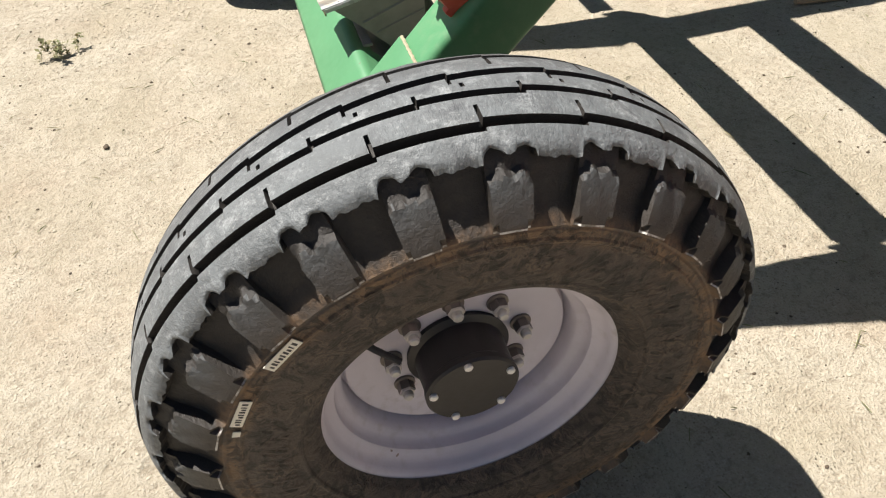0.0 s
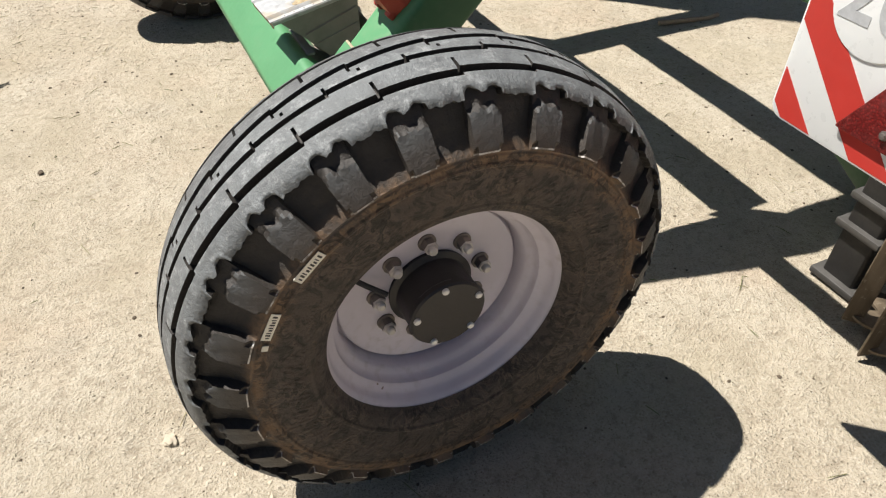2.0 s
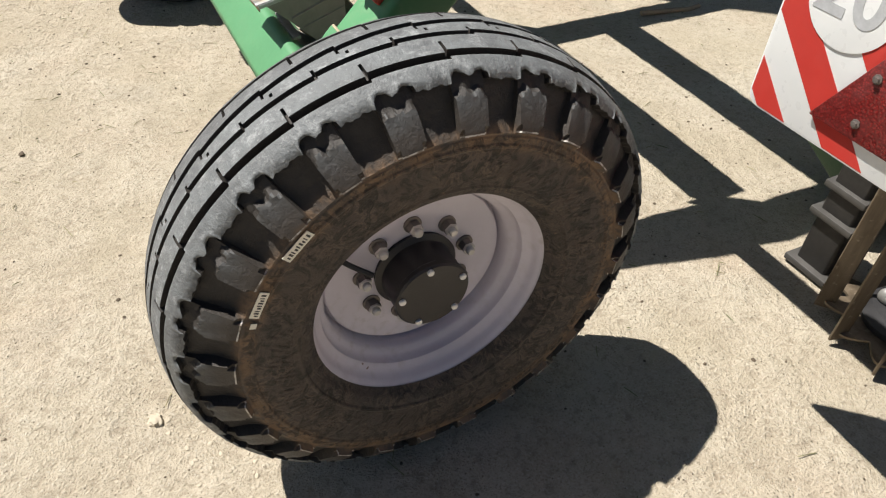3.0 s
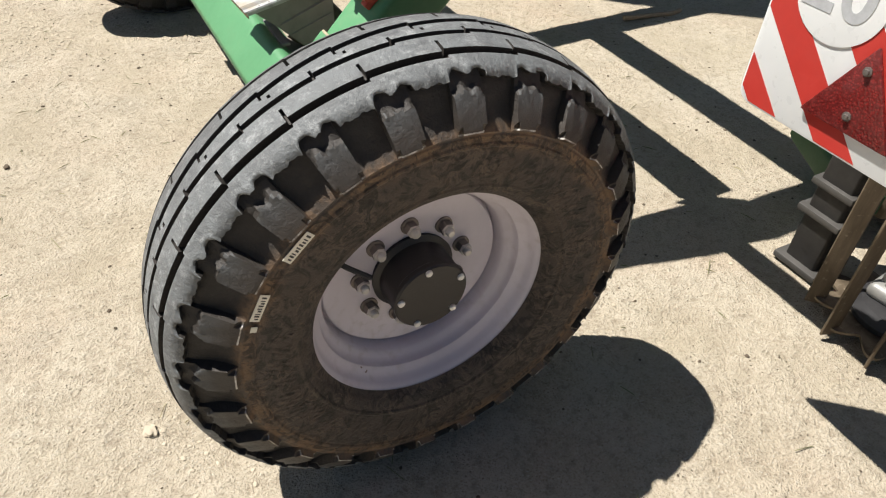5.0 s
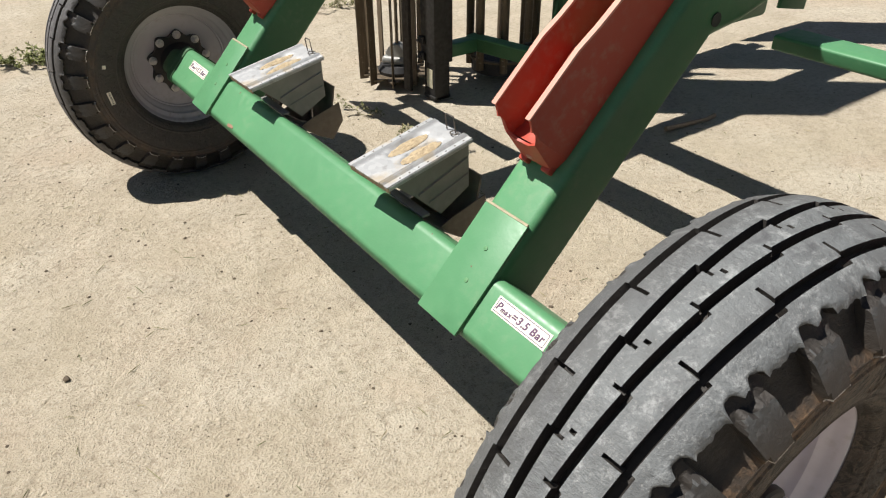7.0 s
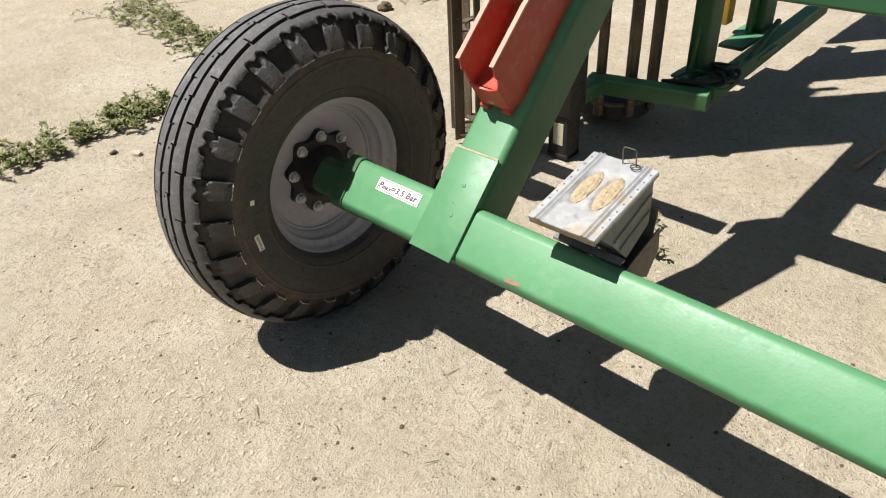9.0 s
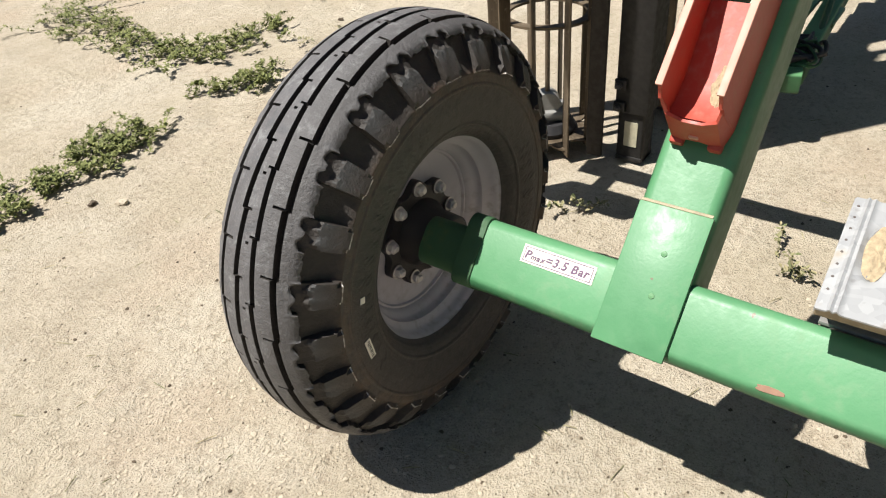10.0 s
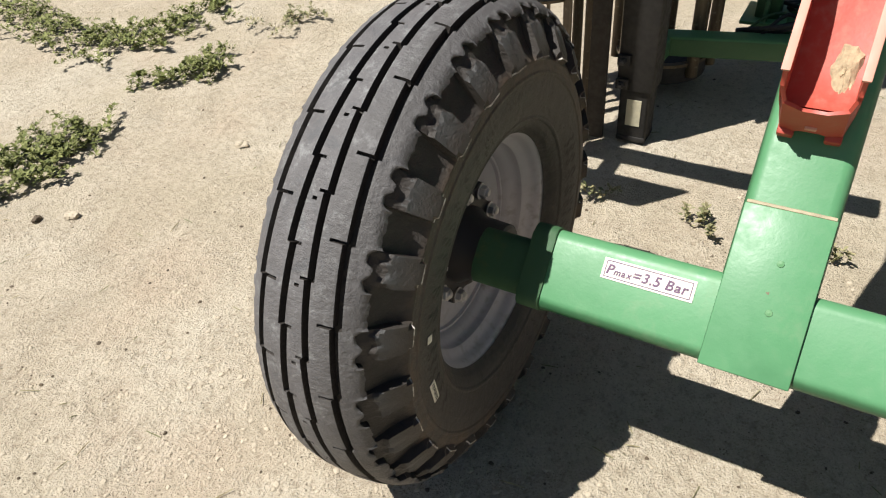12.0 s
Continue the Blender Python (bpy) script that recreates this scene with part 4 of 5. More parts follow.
def clip_band(h, cut, lo, hi):
    """The part of the square |y|, |z| <= h with cut corners where the way from the corner (h, -h) lies between lo and hi, along the edges."""
    poly = [(h - cut, -h), (h, -h + cut), (h, h - cut), (h - cut, h), (-h + cut, h), (-h, h - cut), (-h, -h + cut), (-h + cut, -h)]
    for sign, lim in ((1, lo), (-1, hi)):
        out = []
        for i, p in enumerate(poly):
            q = poly[(i + 1) % len(poly)]
            dp = sign * (((h - p[0]) + (p[1] + h)) - lim)
            dq = sign * (((h - q[0]) + (q[1] + h)) - lim)
            if dp >= 0:
                out.append(p)
            if (dp > 0 > dq) or (dp < 0 < dq):
                t = dp / (dp - dq)
                out.append((p[0] + (q[0] - p[0]) * t, p[1] + (q[1] - p[1]) * t))
        poly = out
        if not poly:
            break
    return poly


SCREW2 = finish(lathe([(0, 0.0085), (0.003, 0.0085), (0.004, 0.0055), (0.0075, 0.0050), (0.008, 0.0)], 8), M_NUT, "reflector_screw")
warning_plate(0.378, 1)
warning_plate(3.848, -1)


# ---- folded rollers and wing frames, one on each side
def cage_roller(x, y, r, z0, z1, bars, phase):
    """Upright cage roller with flat bars set on edge."""
    star = []
    n = bars
    for i in range(n * 10):
        t = 2 * math.pi * i / (n * 10)
        k = abs(math.cos(n * t / 2))
        star.append(((r - 0.055 + 0.06 * k ** 1.5) * math.cos(t), (r - 0.055 + 0.06 * k ** 1.5) * math.sin(t)))
    base = pose(x, y, 0, 0, 0, phase)
    disc = moved(extruded(star, 0.008, bevel=0.0), pose(0, 0, 0, 90))
    rol = part("cage_roller", moved(disc, pose(0, 0, z0)), M_ROLLER, machine, "upright cage roller of earth-brown flat steel bars", base)
    bar = finish(rbox(-0.026, 0.026, -0.004, 0.004, z0 - 0.02, z1, 0.0015, 1), M_ROLLER, "bar")
    for i in range(n):
        t = 2 * math.pi * i / n
        part("bar", bar, M_ROLLER, rol, "", base @ pose(r * math.cos(t), r * math.sin(t), 0, 0, 0, math.degrees(t)))
    for z in (z0 + 0.50, z0 + 1.05, z0 + 1.6):
        ring = moved(lathe([(-0.005, r - 0.02), (0.005, r - 0.02), (0.005, r - 0.055), (-0.005, r - 0.055)], 40, closed=True), pose(0, 0, z, 90))
        part("ring", ring, M_ROLLER, rol, "", base)
    part("bearing", merged(moved(rbox(-0.085, 0.085, -0.055, 0.055, 0.055, 0.105, 0.02, 3), pose(0, 0, z0)),
                           moved(lathe([(-0.035, 0.04), (-0.035, 0.052), (0.035, 0.052), (0.035, 0.04)], 20), pose(0, 0, z0 + 0.125, 0)),
                           moved(rbox(-0.070, -0.045, -0.018, 0.018, 0.10, 0.130, 0.006), pose(0, 0, z0)), moved(rbox(0.045, 0.070, -0.018, 0.018, 0.10, 0.130, 0.006), pose(0, 0, z0))),
         M_CAST, rol, "grey cast bearing housing", base @ pose(0, 0, 0, 0, 0, 110))
    part("bearing_seat", moved(lathe([(0.0, 0.115), (0.02, 0.12), (0.05, 0.10), (0.055, 0.0)], 28), pose(0, 0, z0 + 0.008, -90)), M_BLACK, rol, "black bearing seat", base)
    part("shaft", rod([(0, 0, z0), (0, 0, z1)], 0.010, 10), M_ROLLER, rol, "", base)


def tube_roller(x, y, r, z0, z1, bars, phase):
    base = pose(x, y, 0, 0, 0, phase)
    rol = part("tube_roller", moved(lathe([(-0.006, r), (0.006, r), (0.006, 0.05), (-0.006, 0.05)], 36, closed=True), pose(0, 0, z0 + 0.05, 90)), M_ROLLER, machine,
               "upright roller of earth-brown round tubes", base)
    me = finish(rod([(0, 0, z0), (0, 0, z1)], 0.024, 12), M_ROLLER, "tube")
    for i in range(bars):
        t = 2 * math.pi * i / bars
        part("tube", me, M_ROLLER, rol, "", base @ pose(r * math.cos(t), r * math.sin(t), 0))
    part("end_disc", moved(lathe([(0, r * 0.95), (0.08, r * 0.95), (0.09, r * 0.8), (0.09, 0.0)], 24), pose(0, 0, z0 - 0.03, -90)), M_BLACK, rol, "", base)


DARK_NUT = finish(hex_nut(0.0145, 0.016, 0.009, 0.010), M_BLACK, "clamp_bolt")


def near_wing_parts():
    """What shows of the frame behind the first warning plate."""
    a, b = Vector((1.80, 0.70, 0.16)), Vector((2.03, 1.12, 0.16))
    d = b - a
    m = Matrix.Translation(a) @ pose(0, 0, 0, 0, 0, math.degrees(math.atan2(d.y, d.x)) - 90)
    # the shade over this tube is put into its dark colour
    part("tie_tube", extruded(rounded_rect(0.11, 0.11, 0.02), d.length, bevel=0.012), M_STUB, machine, "low dark green tie tube with a rounded end", m)
    tab = part("hole_plate", rbox(2.30, 2.47, 1.17, 1.28, 0.16, 0.175, 0.003), M_TAN, machine, "small pale plate with four holes")
    for x in (2.345, 2.42):
        for y in (1.20, 1.25):
            # black disc with the hole's shade as its colour
            part("hole", moved(lathe([(0, 0.009), (0.0008, 0.009), (0.001, 0.0)], 14), pose(x, y, 0.1745, -90)), M_BLACK, tab)
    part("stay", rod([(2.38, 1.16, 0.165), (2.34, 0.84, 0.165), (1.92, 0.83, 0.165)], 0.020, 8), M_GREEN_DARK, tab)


def wing(sgn):
    """The folded wing on one side: rollers, post and frame."""
    Y = lambda y: MID + sgn * y
    def yy(a, b):
        return (min(Y(a), Y(b)), max(Y(a), Y(b)))
    cage_roller(1.575, Y(1.755), 0.205, 0.045, 2.3, 10, 14 * sgn)
    tube_roller(2.10, Y(1.42), 0.190, 0.09, 2.3, 8, 8)
    if sgn > 0:
        part("roller_carrier", rbox(1.465, 1.485, *yy(1.455, 1.52), 0.04, 3.6, 0.004), M_CARRIER, machine, "dark upright carrier plate of the roller")
    # dark post with clamps and a foot
    c = 0.680 if sgn < 0 else 3.505
    y0, y1 = c - 0.055, c + 0.055
    steel = M_POST if sgn > 0 else M_POST_WORN
    post = tube_y(1.54, 1.64, y0, y1, 0.40, 0.80, "frame_post", steel)
    bm = moved(extruded(rounded_rect(0.10, 0.11, 0.01), 2.2, bevel=0.003), pose(1.59, (y0 + y1) / 2, 0.01, 90))
    post.data = finish(bm, steel, "frame_post")
    place(post, machine, Matrix())
    tagged(post, "dark upright box tube with a clamped sleeve" if sgn > 0 else "dark grey upright box tube with rounded collars")
    yc = (y0 + y1) / 2
    part("post_foot", rbox(1.535, 1.645, yc - 0.055, yc + 0.055, 0.008, 0.030, 0.006), M_POST, post)
    if sgn > 0:
        part("post_sleeve", rbox(1.528, 1.652, yc - 0.066, yc + 0.066, 0.215, 1.9, 0.008), M_POST, post, "dark steel sleeve over the post")
    for z, g in ((0.010, 0.024), (0.205, 0.020), (0.305, 0.016)) if sgn < 0 else ():
        part("clamp_collar", rbox(1.54 - g, 1.64 + g, yc - 0.055 - g, yc + 0.055 + g, z, z + 0.024, 0.006), M_COLLAR, post, "worn grey clamp collar")
    for z in (0.245, 0.335) if sgn > 0 else ():
        part("clamp_bolt", DARK_NUT, M_BLACK, post, "", pose(1.520, yc + 0.045, z, 0, 0, -90))
        part("clamp_ear", rbox(1.512, 1.53, yc + 0.02, yc + 0.066, z - 0.02, z + 0.02, 0.004), M_POST, post)
    if sgn > 0:
        part("worn_label", rbox(1.537, 1.5395, yc - 0.030, yc + 0.024, 0.075, 0.180, 0.0005, 1), M_LABEL, post, "worn cream label")
    if sgn < 0:
        near_wing_parts()
        return
    # low green tube that ties the post to the frame, and the beam that runs on from it
    a, b = Vector((1.985, 3.02, 0.262)), Vector((1.865, 3.56, 0.262))
    d = b - a
    m = Matrix.Translation(a) @ pose(0, 0, 0, 0, 0, math.degrees(math.atan2(d.y, d.x)) - 90)
    # the shade on tube, beam and posts is put into the darker green
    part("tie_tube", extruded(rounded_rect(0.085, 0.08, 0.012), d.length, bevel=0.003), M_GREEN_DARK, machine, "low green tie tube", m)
    part("tube_foot", rbox(1.60, 1.85, 3.47, 3.55, 0.225, 0.298, 0.006), M_GREEN, machine, "short green stub from the post")
    a, b = Vector((2.03, 3.062, 0.262)), Vector((3.7, 3.150, 0.262))
    d = b - a
    m = Matrix.Translation(a) @ pose(0, 0, 0, 0, 0, math.degrees(math.atan2(d.y, d.x)) - 90)
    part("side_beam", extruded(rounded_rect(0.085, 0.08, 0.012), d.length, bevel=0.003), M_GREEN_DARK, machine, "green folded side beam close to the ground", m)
    # upright box posts with a foot plate and gussets
    for x, yb, zt, wd in ((2.23, 3.19, 1.6, 0.12), (3.02, 3.24, 1.9, 0.16)):
        pm = pose(x, yb, 0.24, 90, 0, 0)
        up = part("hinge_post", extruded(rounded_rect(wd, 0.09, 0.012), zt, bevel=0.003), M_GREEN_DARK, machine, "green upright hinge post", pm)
        part("foot_plate", rbox(x - wd / 2 - 0.05, x + wd / 2 + 0.05, yb - 0.09, yb + 0.09, 0.272, 0.287, 0.004), M_GREEN, up)
        for k in (-1, 1):
            g = [(x + k * wd / 2, 0.287), (x + k * (wd / 2 + 0.045), 0.287), (x + k * (wd / 2 + 0.03), 0.42), (x + k * wd / 2, 0.52)]
            part("gusset", slab(g, yb - 0.008, yb + 0.008, 0.002), M_GREEN, up)
    for x, yb, hx, hy in ((2.78, 3.23, 0.13, 0.065), (2.68, 3.085, 0.115, 0.045)):
        part("cross_plate", rbox(x - hx, x + hx, yb - hy, yb + hy, 0.270 + 0.012 * hy, 0.290, 0.003), M_GREEN, machine, "green flat cross plate")
    brace = [(2.40, 3.06, 0.28), (2.95, 3.12, 0.36)]
    part("brace_rod", rod(brace, 0.016, 10), M_STUB, machine, "dark green brace rod")
    part("ochre_bracket", rbox(2.76, 2.84, *yy(1.18, 1.26), 0.35, 1.0, 0.006), M_YELLOW, machine, "ochre painted upright bracket")
    # hoses slung along the beam
    rng = random.Random(31)
    for k in range(9):
        j = lambda a, q: a + q * (rng.random() - 0.5)
        pts = [(j(1.99, 0.10), j(3.20, 0.14), 0.285), (j(2.04, 0.12), j(3.09, 0.12), j(0.31, 0.06)), (j(2.13, 0.16), j(3.02, 0.08), j(0.30, 0.03)),
               (j(2.20, 0.12), j(3.03, 0.08), j(0.32, 0.08)), (j(2.25, 0.10), j(3.10, 0.10), j(0.31, 0.05)), (j(2.42, 0.16), j(3.07, 0.04), 0.288)]
        part("hose", rod(smooth_path(pts, 6), 0.0055 + 0.002 * (k % 3), 8), M_BLACK if k % 3 else M_STUB, machine, "black hydraulic hose")
    # unseen boards high on the wing, added to cast its shadow on the ground
    for x0, x1 in ((1.49, 2.30), (2.62, 3.20), (3.48, 4.30)):
        a, b = yy(1.30, 1.318)
        part("shadow_board", rbox(x0, x1, a, b, 1.0, 4.2, 0.005), M_GREEN_DARK, machine, "unseen upright board added to cast the wing's shadow")
    part("shadow_board", rbox(0.74, 1.58, 4.190, 4.208, 1.8, 4.0, 0.005), M_GREEN_DARK, machine, "unseen upright board added to cast the wing's shadow")
    # unseen tubes, added so that the boards hang together
    tube_y(1.50, 1.57, 3.456, 4.19, 2.0, 2.08, "board_tube", M_GREEN, "unseen green tube added to tie the shadow boards")
    tube_x(1.585, 3.3, *yy(1.325, 1.405), 1.5, 1.58, "board_tube", M_GREEN, "unseen green tube added to tie the shadow boards")


for sgn in (-1, 1):
    wing(sgn)


# ---------------------------------------------------------------- wheel chocks on the axle
RIVET = finish(lathe([(0, 0.0025), (0.0010, 0.0021), (0.0014, 0.0)], 8), M_NUT, "rivet")


def chock(y, turn):
    """A galvanised steel wheel chock, base up, in its holder behind the axle."""
    m = pose(0.130, y, 0.705, 0, 0, turn) @ pose(0, 0, 0, 0, -10.8, 0)       # local x along the base plate
    L, W = 0.270, 0.168
    ob = thing("wheel_chock", "galvanised steel wheel chock with dried mud, stowed on the axle", "wheel chock", m, "chocks on the axle")
    # base plate with turned-down edges and two oval embossings
    nx, ny = 54, 34
    vs, fs = [], []
    for j in range(ny + 1):
        for i in range(nx + 1):
            x, yy = L * i / nx, W * (j / ny - 0.5)
            z = 0.0
            for c in (-0.027, 0.027):
                q = ((x - 0.150) / 0.066) ** 2 + ((yy - c) / 0.0215) ** 2
                z -= 0.006 * max(0.0, min(1.0, (1.25 - q) * 2.2))
            for c in (0.054, 0.064):
                z += 0.0052 * math.exp(-((abs(yy) - c) / 0.0032) ** 2)
            vs.append((x, yy, z))
    w = nx + 1
    fs = [(j * w + i, j * w + i + 1, (j + 1) * w + i + 1, (j + 1) * w + i) for j in range(ny) for i in range(nx)]
    me = bpy.data.meshes.new("base_plate")
    me.from_pydata(vs, [], fs)
    bm = bmesh.new()
    bm.from_mesh(me)
    geo = bmesh.ops.extrude_face_region(bm, geom=bm.faces[:])
    bmesh.ops.translate(bm, vec=(0, 0, -0.0035), verts=[v for v in geo["geom"] if isinstance(v, bmesh.types.BMVert)])
    part("base_plate", bm, M_GALV, ob, "pale steel base plate", m)
    for c in (-0.027, 0.027):
        bm = bmesh.new()
        pts = []
        for j in range(9):
            row = []
            for i in range(24):
                t = 2 * math.pi * i / 24
                q = 1 - j / 8
                wob = 1 + 0.10 * noise.noise((math.cos(t) * 2, math.sin(t) * 2, c * 90 + y)) + 0.10 * noise.noise((math.cos(t) * 6, math.sin(t) * 6, c * 40 + y))
                row.append(bm.verts.new((0.150 + 0.064 * q * wob * math.cos(t), c + 0.0195 * q * wob * math.sin(t),
                                         -0.0028 + 0.0046 * (1 - q * q) + 0.0035 * noise.noise((math.cos(t) * q * 4, math.sin(t) * q * 4, y * 3 + c * 50)) + 0.0025 * noise.noise((math.cos(t) * q * 11, math.sin(t) * q * 11, y * 7)))))
            pts.append(row)
        for p, q in zip(pts, pts[1:]):
            for i in range(24):
                bm.faces.new((p[i], p[(i + 1) % 24], q[(i + 1) % 24], q[i]))
        part("mud", bm, M_MUD, ob, "dried mud in the hollow", m)
    for k in (-1, 1):
        for i in range(8):
            part("rivet", RIVET, M_NUT, ob, "", m @ pose(0.045 + 0.029 * i, k * 0.0765, 0.0, -90))
    # wedge below the plate: ribbed sides, a sloping front and a short sole
    side = ((0.018, -0.004), (0.076, -0.076), (0.138, -0.165), (0.240, -0.134), (0.262, -0.004))
    body = bmesh.new()
    cols = []
    for yy, k in ((-0.079, 1.0), (-0.077, 0.985), (0.077, 0.985), (0.079, 1.0)):
        cols.append([body.verts.new((0.15 + (px - 0.15) * k, yy, pz * k)) for px, pz in side])
    for p, q in zip(cols, cols[1:]):
        for i in range(5):
            body.faces.new((p[i], p[(i + 1) % 5], q[(i + 1) % 5], q[i]))
    body.faces.new(cols[0][::-1])
    body.faces.new(cols[-1])
    wedge = part("wedge", body, M_GALV_DULL, ob, "dull ribbed sheet steel wedge", m)
    for k in (-1, 1):
        part("side_rib", rod([(0.085, k * 0.0785, -0.074), (0.250, k * 0.0785, -0.050)], 0.0045, 6), M_GALV_DULL, wedge, "", m)
        part("side_rib", rod([(0.110, k * 0.0785, -0.112), (0.242, k * 0.0785, -0.096)], 0.0035, 6), M_GALV_DULL, wedge, "", m)
    # front skirt
    part("skirt", rbox(0.003, 0.007, -W / 2, W / 2, -0.020, -0.002, 0.001, 1), M_RUST_LID, ob, "rust-stained front edge", m)
    for k in (-1, 1):
        part("side_skirt", rbox(0.004, L, k * W / 2 - 0.002, k * W / 2 + 0.002, -0.013, -0.002, 0.001, 1), M_GALV, ob, "", m)
    # wire clip
    clip = [(0.258, -0.034, 0.002), (0.260, -0.034, 0.040), (0.262, -0.030, 0.046), (0.262, -0.004, 0.046), (0.260, 0.0, 0.040), (0.258, 0.0, 0.002)]
    part("wire_clip", rod(clip, 0.0018, 6), M_WIRE, ob, "bent wire clip", m)
    loop = [(0.252 + 0.009 * math.cos(t), -0.036 + 0.012 * math.sin(t), 0.006) for t in [i * 2 * math.pi / 12 for i in range(13)]]
    part("wire_ring", rod(loop, 0.0017, 6), M_WIRE, ob, "", m)
    # holder: folded sheet on the machine behind the axle
    hold = part("chock_holder", slab([(0.215, 0.590), (0.300, 0.520), (0.350, 0.485), (0.402, 0.462), (0.442, 0.520), (0.436, 0.521), (0.400, 0.469), (0.352, 0.492), (0.302, 0.527), (0.218, 0.596)], y - 0.078, y + 0.078, 0.001),
                M_GALV_DULL, machine, "folded sheet steel chock holder behind the axle")
    for k in (-1, 1):
        part("holder_cheek", slab([(0.290, 0.540), (0.318, 0.512), (0.352, 0.486), (0.402, 0.460), (0.446, 0.520), (0.436, 0.588), (0.330, 0.556)], y + k * 0.081 - 0.0018, y + k * 0.081 + 0.0018, 0.0006), M_HOLDER, hold)
    part("holder_back", slab([(0.388, 0.468), (0.394, 0.466), (0.428, 0.645), (0.422, 0.646)], y - 0.078, y + 0.078, 0.001), M_HOLDER, hold)
    part("holder_bar", rbox(0.222, 0.246, y - 0.100, y + 0.080, 0.598, 0.606, 0.002), M_GALV_DULL, hold)
    return ob


chock(1.726, 3.5)
chock(2.530, 1.5)


# ---------------------------------------------------------------- loose stones, clods and weeds


def lump(rng, size, squash=0.6):
    """Vertices and faces of one small broken stone."""
    t = (1 + 5 ** 0.5) / 2
    base = [(-1, t, 0), (1, t, 0), (-1, -t, 0), (1, -t, 0), (0, -1, t), (0, 1, t), (0, -1, -t), (0, 1, -t), (t, 0, -1), (t, 0, 1), (-t, 0, -1), (-t, 0, 1)]
    faces = [(0, 11, 5), (0, 5, 1), (0, 1, 7), (0, 7, 10), (0, 10, 11), (1, 5, 9), (5, 11, 4), (11, 10, 2), (10, 7, 6), (7, 1, 8), (3, 9, 4), (3, 4, 2), (3, 2, 6), (3, 6, 8), (3, 8, 9),
             (4, 9, 5), (2, 4, 11), (6, 2, 10), (8, 6, 7), (9, 8, 1)]
    a = rng.uniform(0, 6.28)
    ca, sa = math.cos(a), math.sin(a)
    st = rng.uniform(0.65, 1.0)
    out = []
    for x, y, z in base:
        k = size / 1.9 * rng.uniform(0.7, 1.15)
        x, y, z = x * k, y * k * st, z * k * squash
        out.append((x * ca - y * sa, x * sa + y * ca, z))
    return out, faces


def scattered(name, label, mat, count, spots, lo, hi, seed, squash=0.6):
    """Many small lumps in one mesh; spots: (x, y, spread, share)."""
    rng = random.Random(seed)
    V, F = [], []
    for _ in range(count):
        x0, y0, sp, _w = rng.choices(spots, [q[3] for q in spots])[0]
        x, y = rng.gauss(x0, sp), rng.gauss(y0, sp)
        size = lo * (hi / lo) ** (rng.random() ** 2.6)
        vs, fs = lump(rng, size, squash)
        z = ground_height(x, y) + size * 0.12
        o = len(V)
        V += [(x + p, y + q, z + r) for p, q, r in vs]
        F += [tuple(o + i for i in t) for t in fs]
    me = bpy.data.meshes.new(name)
    me.from_pydata(V, [], F)
    me.materials.append(mat)
    return tagged(new(name, me), label, "stones", kind="stuff")


WIDE = [(0.3, 2.2, 1.6, 4), (-0.6, 3.2, 0.9, 3), (0.6, 5.0, 1.2, 3), (1.5, 1.3, 0.8, 2)]
scattered("gravel", "pale gravel strewn over the ground", M_STONE, 9000, WIDE + [(-0.45, 3.75, 0.40, 10), (-0.15, 0.85, 0.18, 2), (0.0, 4.4, 0.4, 2)], 0.0025, 0.010, 11, 0.42)
scattered("clods", "small dark clods strewn over the ground", M_CLOD, 2200, WIDE, 0.002, 0.009, 12, 0.5)


def straw():
    rng = random.Random(5)
    V, F = [], []
    for _ in range(420):
        x0, y0, sp, _w = rng.choices(WIDE, [q[3] for q in WIDE])[0]
        x, y, a, ln = rng.gauss(x0, sp), rng.gauss(y0, sp), rng.uniform(0, 6.28), rng.uniform(0.012, 0.06)
        z = ground_height(x, y) + 0.003
        dx, dy, w = math.cos(a) * ln, math.sin(a) * ln, 0.0012
        nx, ny = -math.sin(a) * w, math.cos(a) * w
        o = len(V)
        V += [(x - nx, y - ny, z), (x + nx, y + ny, z), (x + dx + nx, y + dy + ny, z + 0.006), (x + dx - nx, y + dy - ny, z + 0.006), (x + dx / 2, y + dy / 2, z + 0.006)]
        F += [(o, o + 1, o + 4), (o + 1, o + 2, o + 4), (o + 2, o + 3, o + 4), (o + 3, o, o + 4)]
    me = bpy.data.meshes.new("straw")
    me.from_pydata(V, [], F)
    me.materials.append(M_DRY)
    tagged(new("straw", me), "bits of dry straw on the ground", "straw", kind="stuff")


straw()


def stone(x, y, size, mat, label):
    rng = random.Random(int(x * 991 + y * 77))
    bm = bmesh.new()
    bmesh.ops.create_icosphere(bm, subdivisions=3, radius=size / 2)
    for v in bm.verts:
        p = v.co / size
        n = noise.noise(p * 2.2 + Vector((x, y, 0))) + 0.5 * noise.noise(p * 5.5 + Vector((y, x, 3)))
        v.co *= 1 + 0.55 * n
        v.co.x *= 1.25
        v.co.z *= 0.6
    me = finish(bm, mat, "stone", 25)
    ob = new("stone", me)
    place(ob, None, pose(x, y, ground_height(x, y) + size * 0.22, 0, 0, rng.uniform(0, 360)))
    tagged(ob, label, "stone")


stone(2.80, 6.03, 0.11, M_CLOD, "dark brown clod of earth lying on the ground")
stone(2.63, 6.85, 0.05, M_CLOD, "dark brown clod of earth lying on the ground")
stone(0.93, 4.91, 0.04, M_STONE, "pale stone lying on sandy ground")
stone(2.38, 5.85, 0.030, M_CLOD, "dark brown clod of earth lying on the ground")
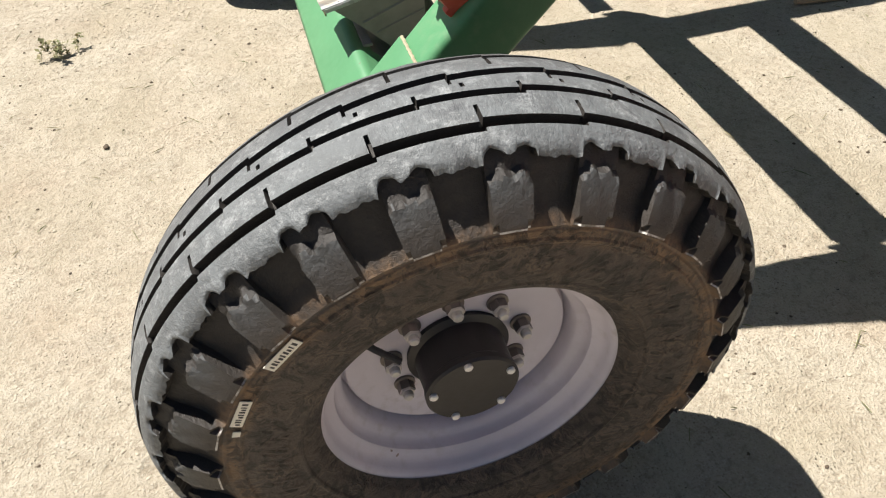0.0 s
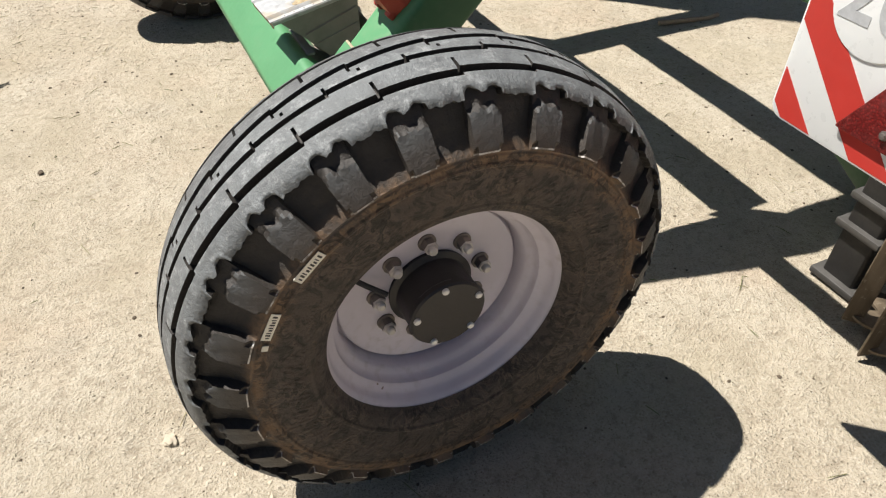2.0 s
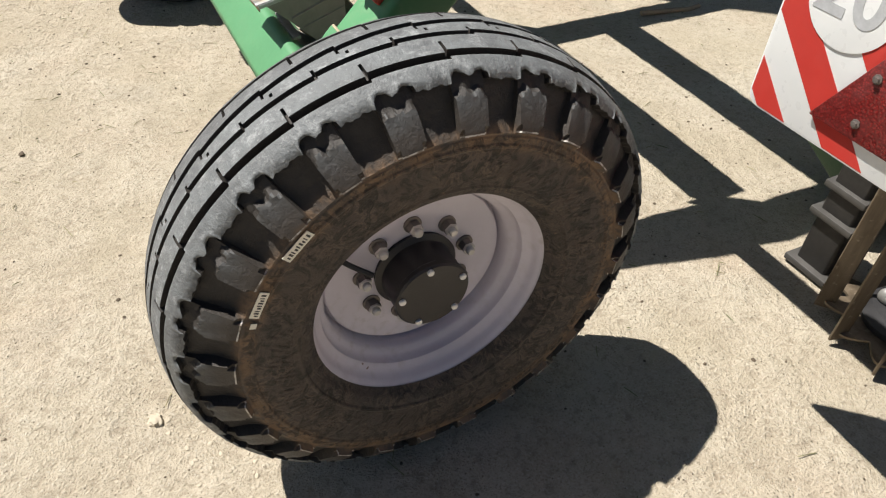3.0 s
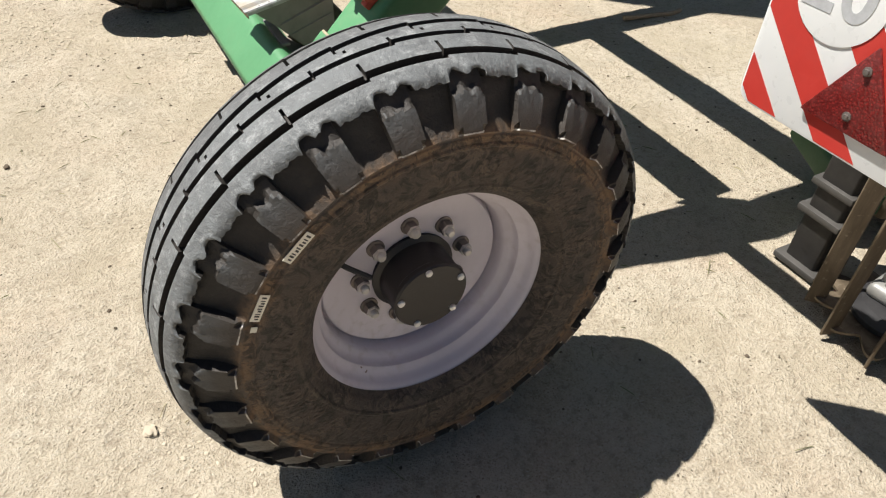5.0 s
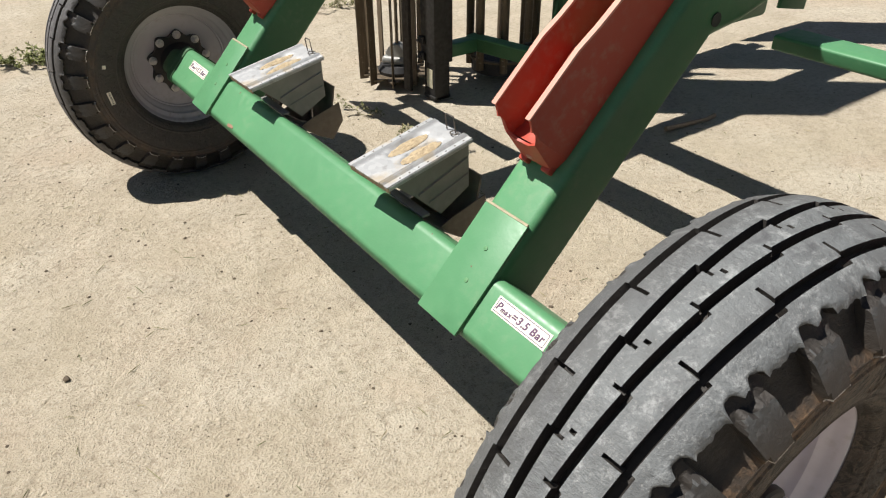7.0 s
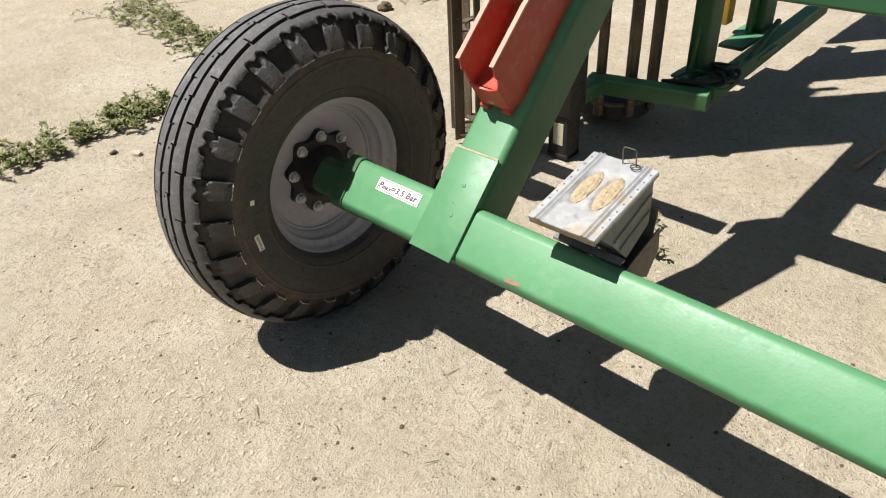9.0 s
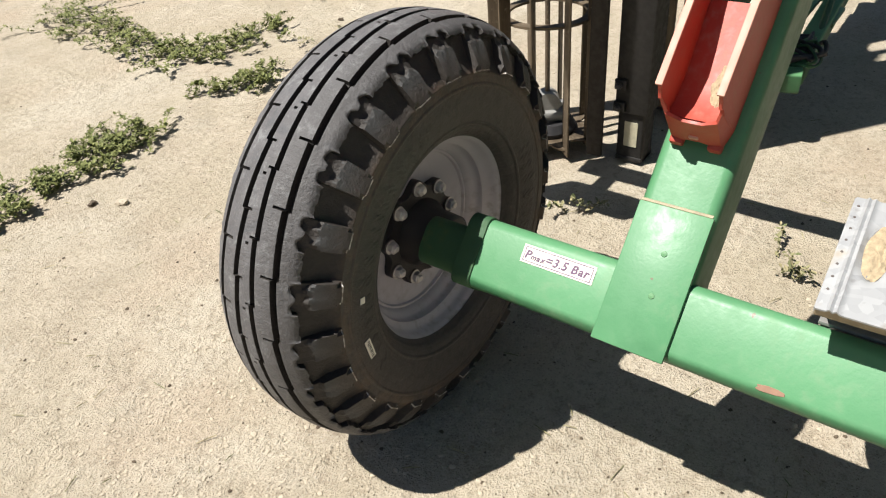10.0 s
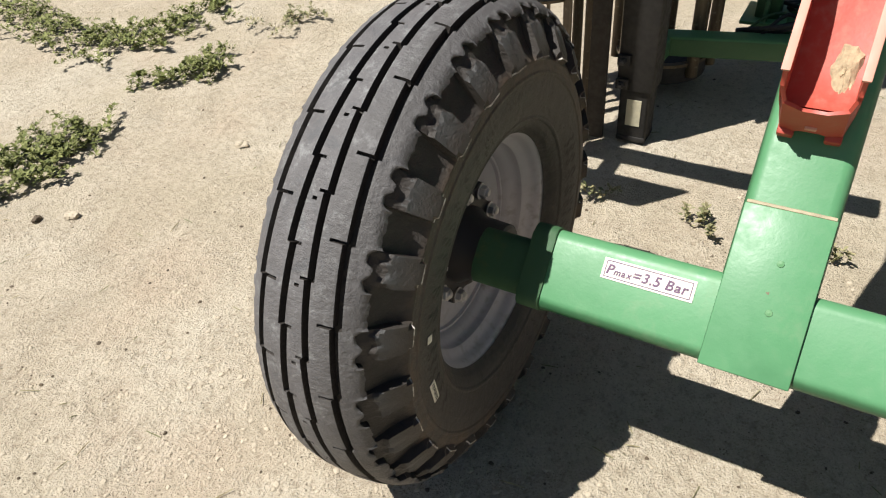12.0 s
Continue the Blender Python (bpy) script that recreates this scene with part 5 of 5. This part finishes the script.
stone(0.30, 5.17, 0.045, M_STONE, "pale stone lying on sandy ground")
stone(0.23, 5.28, 0.035, M_CLOD, "dark brown clod of earth lying on the ground")
stone(-0.63, 2.31, 0.018, M_CLOD, "dark brown clod of earth lying on the ground")
stone(-0.40, 0.97, 0.030, M_STONE, "pale stone lying on sandy ground")


def dry_stick():
    """A bent dry stick lying at the rim of the shade."""
    pts = [(2.26, 2.432), (2.36, 2.420), (2.47, 2.413), (2.55, 2.404), (2.63, 2.412)]
    path = smooth_path([(x, y, ground_height(x, y) + 0.012 + 0.006 * math.sin(9 * x)) for x, y in pts], 6)
    ob = new("dry_stick", finish(rod(path, 0.013, 8), M_STICK, "dry_stick"))
    tagged(ob, "bent pale dry stick lying on sandy ground", "stick")


dry_stick()


def weed(x, y, r, n, mat, label, seed, stretch=1.0, turn=0.0):
    """A low creeping plant: sprigs with many small leaves."""
    rng = random.Random(seed)
    ct, sn = math.cos(radians(turn)), math.sin(radians(turn))
    z0 = ground_height(x, y)
    plant = thing("weed", label, "weed", pose(x, y, z0), "weeds on the ground")
    V, F = [], []

    def leaf(p, ang, tilt, ln, wd):
        d = Vector((math.cos(ang) * math.cos(tilt), math.sin(ang) * math.cos(tilt), math.sin(tilt)))
        sd = Vector((-math.sin(ang), math.cos(ang), 0))
        o = len(V)
        up = Vector((0, 0, wd * 0.35))
        V.extend([tuple(p), tuple(p + d * ln * 0.5 + sd * wd + up), tuple(p + d * ln), tuple(p + d * ln * 0.5 - sd * wd + up)])
        F.extend([(o, o + 1, o + 2), (o, o + 2, o + 3)])

    def stem(p, q):
        sd = (q - p).cross(Vector((0, 0, 1)))
        sd = (sd.normalized() if sd.length > 1e-6 else Vector((1, 0, 0))) * 0.0013
        o = len(V)
        V.extend([tuple(p - sd), tuple(p + sd), tuple(q + sd), tuple(q - sd)])
        F.append((o, o + 1, o + 2, o + 3))

    for _ in range(max(4, n // 16)):
        V.clear()
        F.clear()
        a, ln = rng.uniform(0, 6.28), r * rng.uniform(0.35, 0.9)
        p = Vector((rng.gauss(0, r * 0.40), rng.gauss(0, r * 0.40), 0.004))
        steps = 10
        for i in range(steps):
            a += rng.gauss(0, 0.35)
            q = p + Vector((math.cos(a), math.sin(a), 0)) * ln / steps
            q.z = max(0.003, 0.012 + 0.048 * math.sin(i / steps * 2.6) * rng.uniform(0.3, 1.2))
            stem(p, q)
            for _k in range(rng.choice((4, 5, 6)) if mat is M_LEAF else rng.choice((2, 3, 4))):
                sc = rng.uniform(0.6, 1.3)
                spot = p.lerp(q, rng.random()) + Vector((rng.gauss(0, 0.005), rng.gauss(0, 0.005), rng.uniform(0, 0.006)))
                leaf(spot, rng.uniform(0, 6.28), rng.uniform(-0.1, 1.0), 0.021 * sc, 0.0058 * sc)
            p = q
        W = []
        for vx, vy, vz in V:
            vx *= stretch
            gx, gy = x + vx * ct - vy * sn, y + vx * sn + vy * ct
            W.append((gx - x, gy - y, vz + ground_height(gx, gy) - z0))
        me = bpy.data.meshes.new("sprig")
        me.from_pydata(W, [], F)
        me.materials.append(mat)
        part("sprig", me, mat, plant, "", pose(x, y, z0))


GREEN_WEED, DRY_WEED = "low green weed creeping over the sandy ground", "half-dry thin weed on the sandy ground"
for i, (x, y, r, n, dry, st, tn) in enumerate((
        (1.72, 9.20, 0.36, 240, 0, 1.2, 90), (1.60, 7.84, 0.38, 420, 0, 1.3, 90), (1.55, 7.20, 0.28, 340, 0, 1.3, 100), (1.44, 6.80, 0.27, 380, 0, 1.2, 100), (1.44, 6.36, 0.25, 460, 0, 1.2, 20),
        (1.60, 6.17, 0.19, 260, 0, 1.2, 0), (1.84, 6.17, 0.19, 240, 0, 1.3, 0), (2.04, 6.18, 0.15, 130, 0, 1.2, 10), (1.42, 5.61, 0.18, 340, 0, 1.2, 20), (1.20, 5.70, 0.15, 130, 0, 1.3, 150),
        (0.64, 5.60, 0.21, 440, 0, 1.3, 10), (0.36, 5.58, 0.20, 380, 0, 1.2, 0), (0.16, 5.58, 0.15, 200, 0, 1.0, 0), (-0.06, 5.58, 0.18, 300, 0, 1.2, 0), (-0.24, 5.57, 0.16, 240, 0, 1.0, 0),
        (2.03, 5.57, 0.21, 200, 1, 1.2, 20), (2.75, 6.49, 0.24, 200, 1, 1.2, 40), (3.21, 6.38, 0.32, 300, 1, 1.3, 60), (3.28, 6.02, 0.22, 220, 1, 1.2, 0), (3.35, 7.25, 0.38, 260, 0, 1.4, 90),
        (3.40, 8.70, 0.40, 200, 0, 1.3, 30), (-0.83, 3.01, 0.09, 110, 1, 1.2, 30), (1.14, 3.54, 0.12, 70, 1, 1.0, 0), (1.15, 2.76, 0.12, 70, 1, 1.0, 0),
        (1.11, 3.14, 0.06, 60, 1, 1.0, 0), (1.11, 1.52, 0.11, 70, 1, 1.0, 0))):
    weed(x, y, r, n, M_DRY if dry else M_LEAF, DRY_WEED if dry else GREEN_WEED, 100 + i, st, tn)
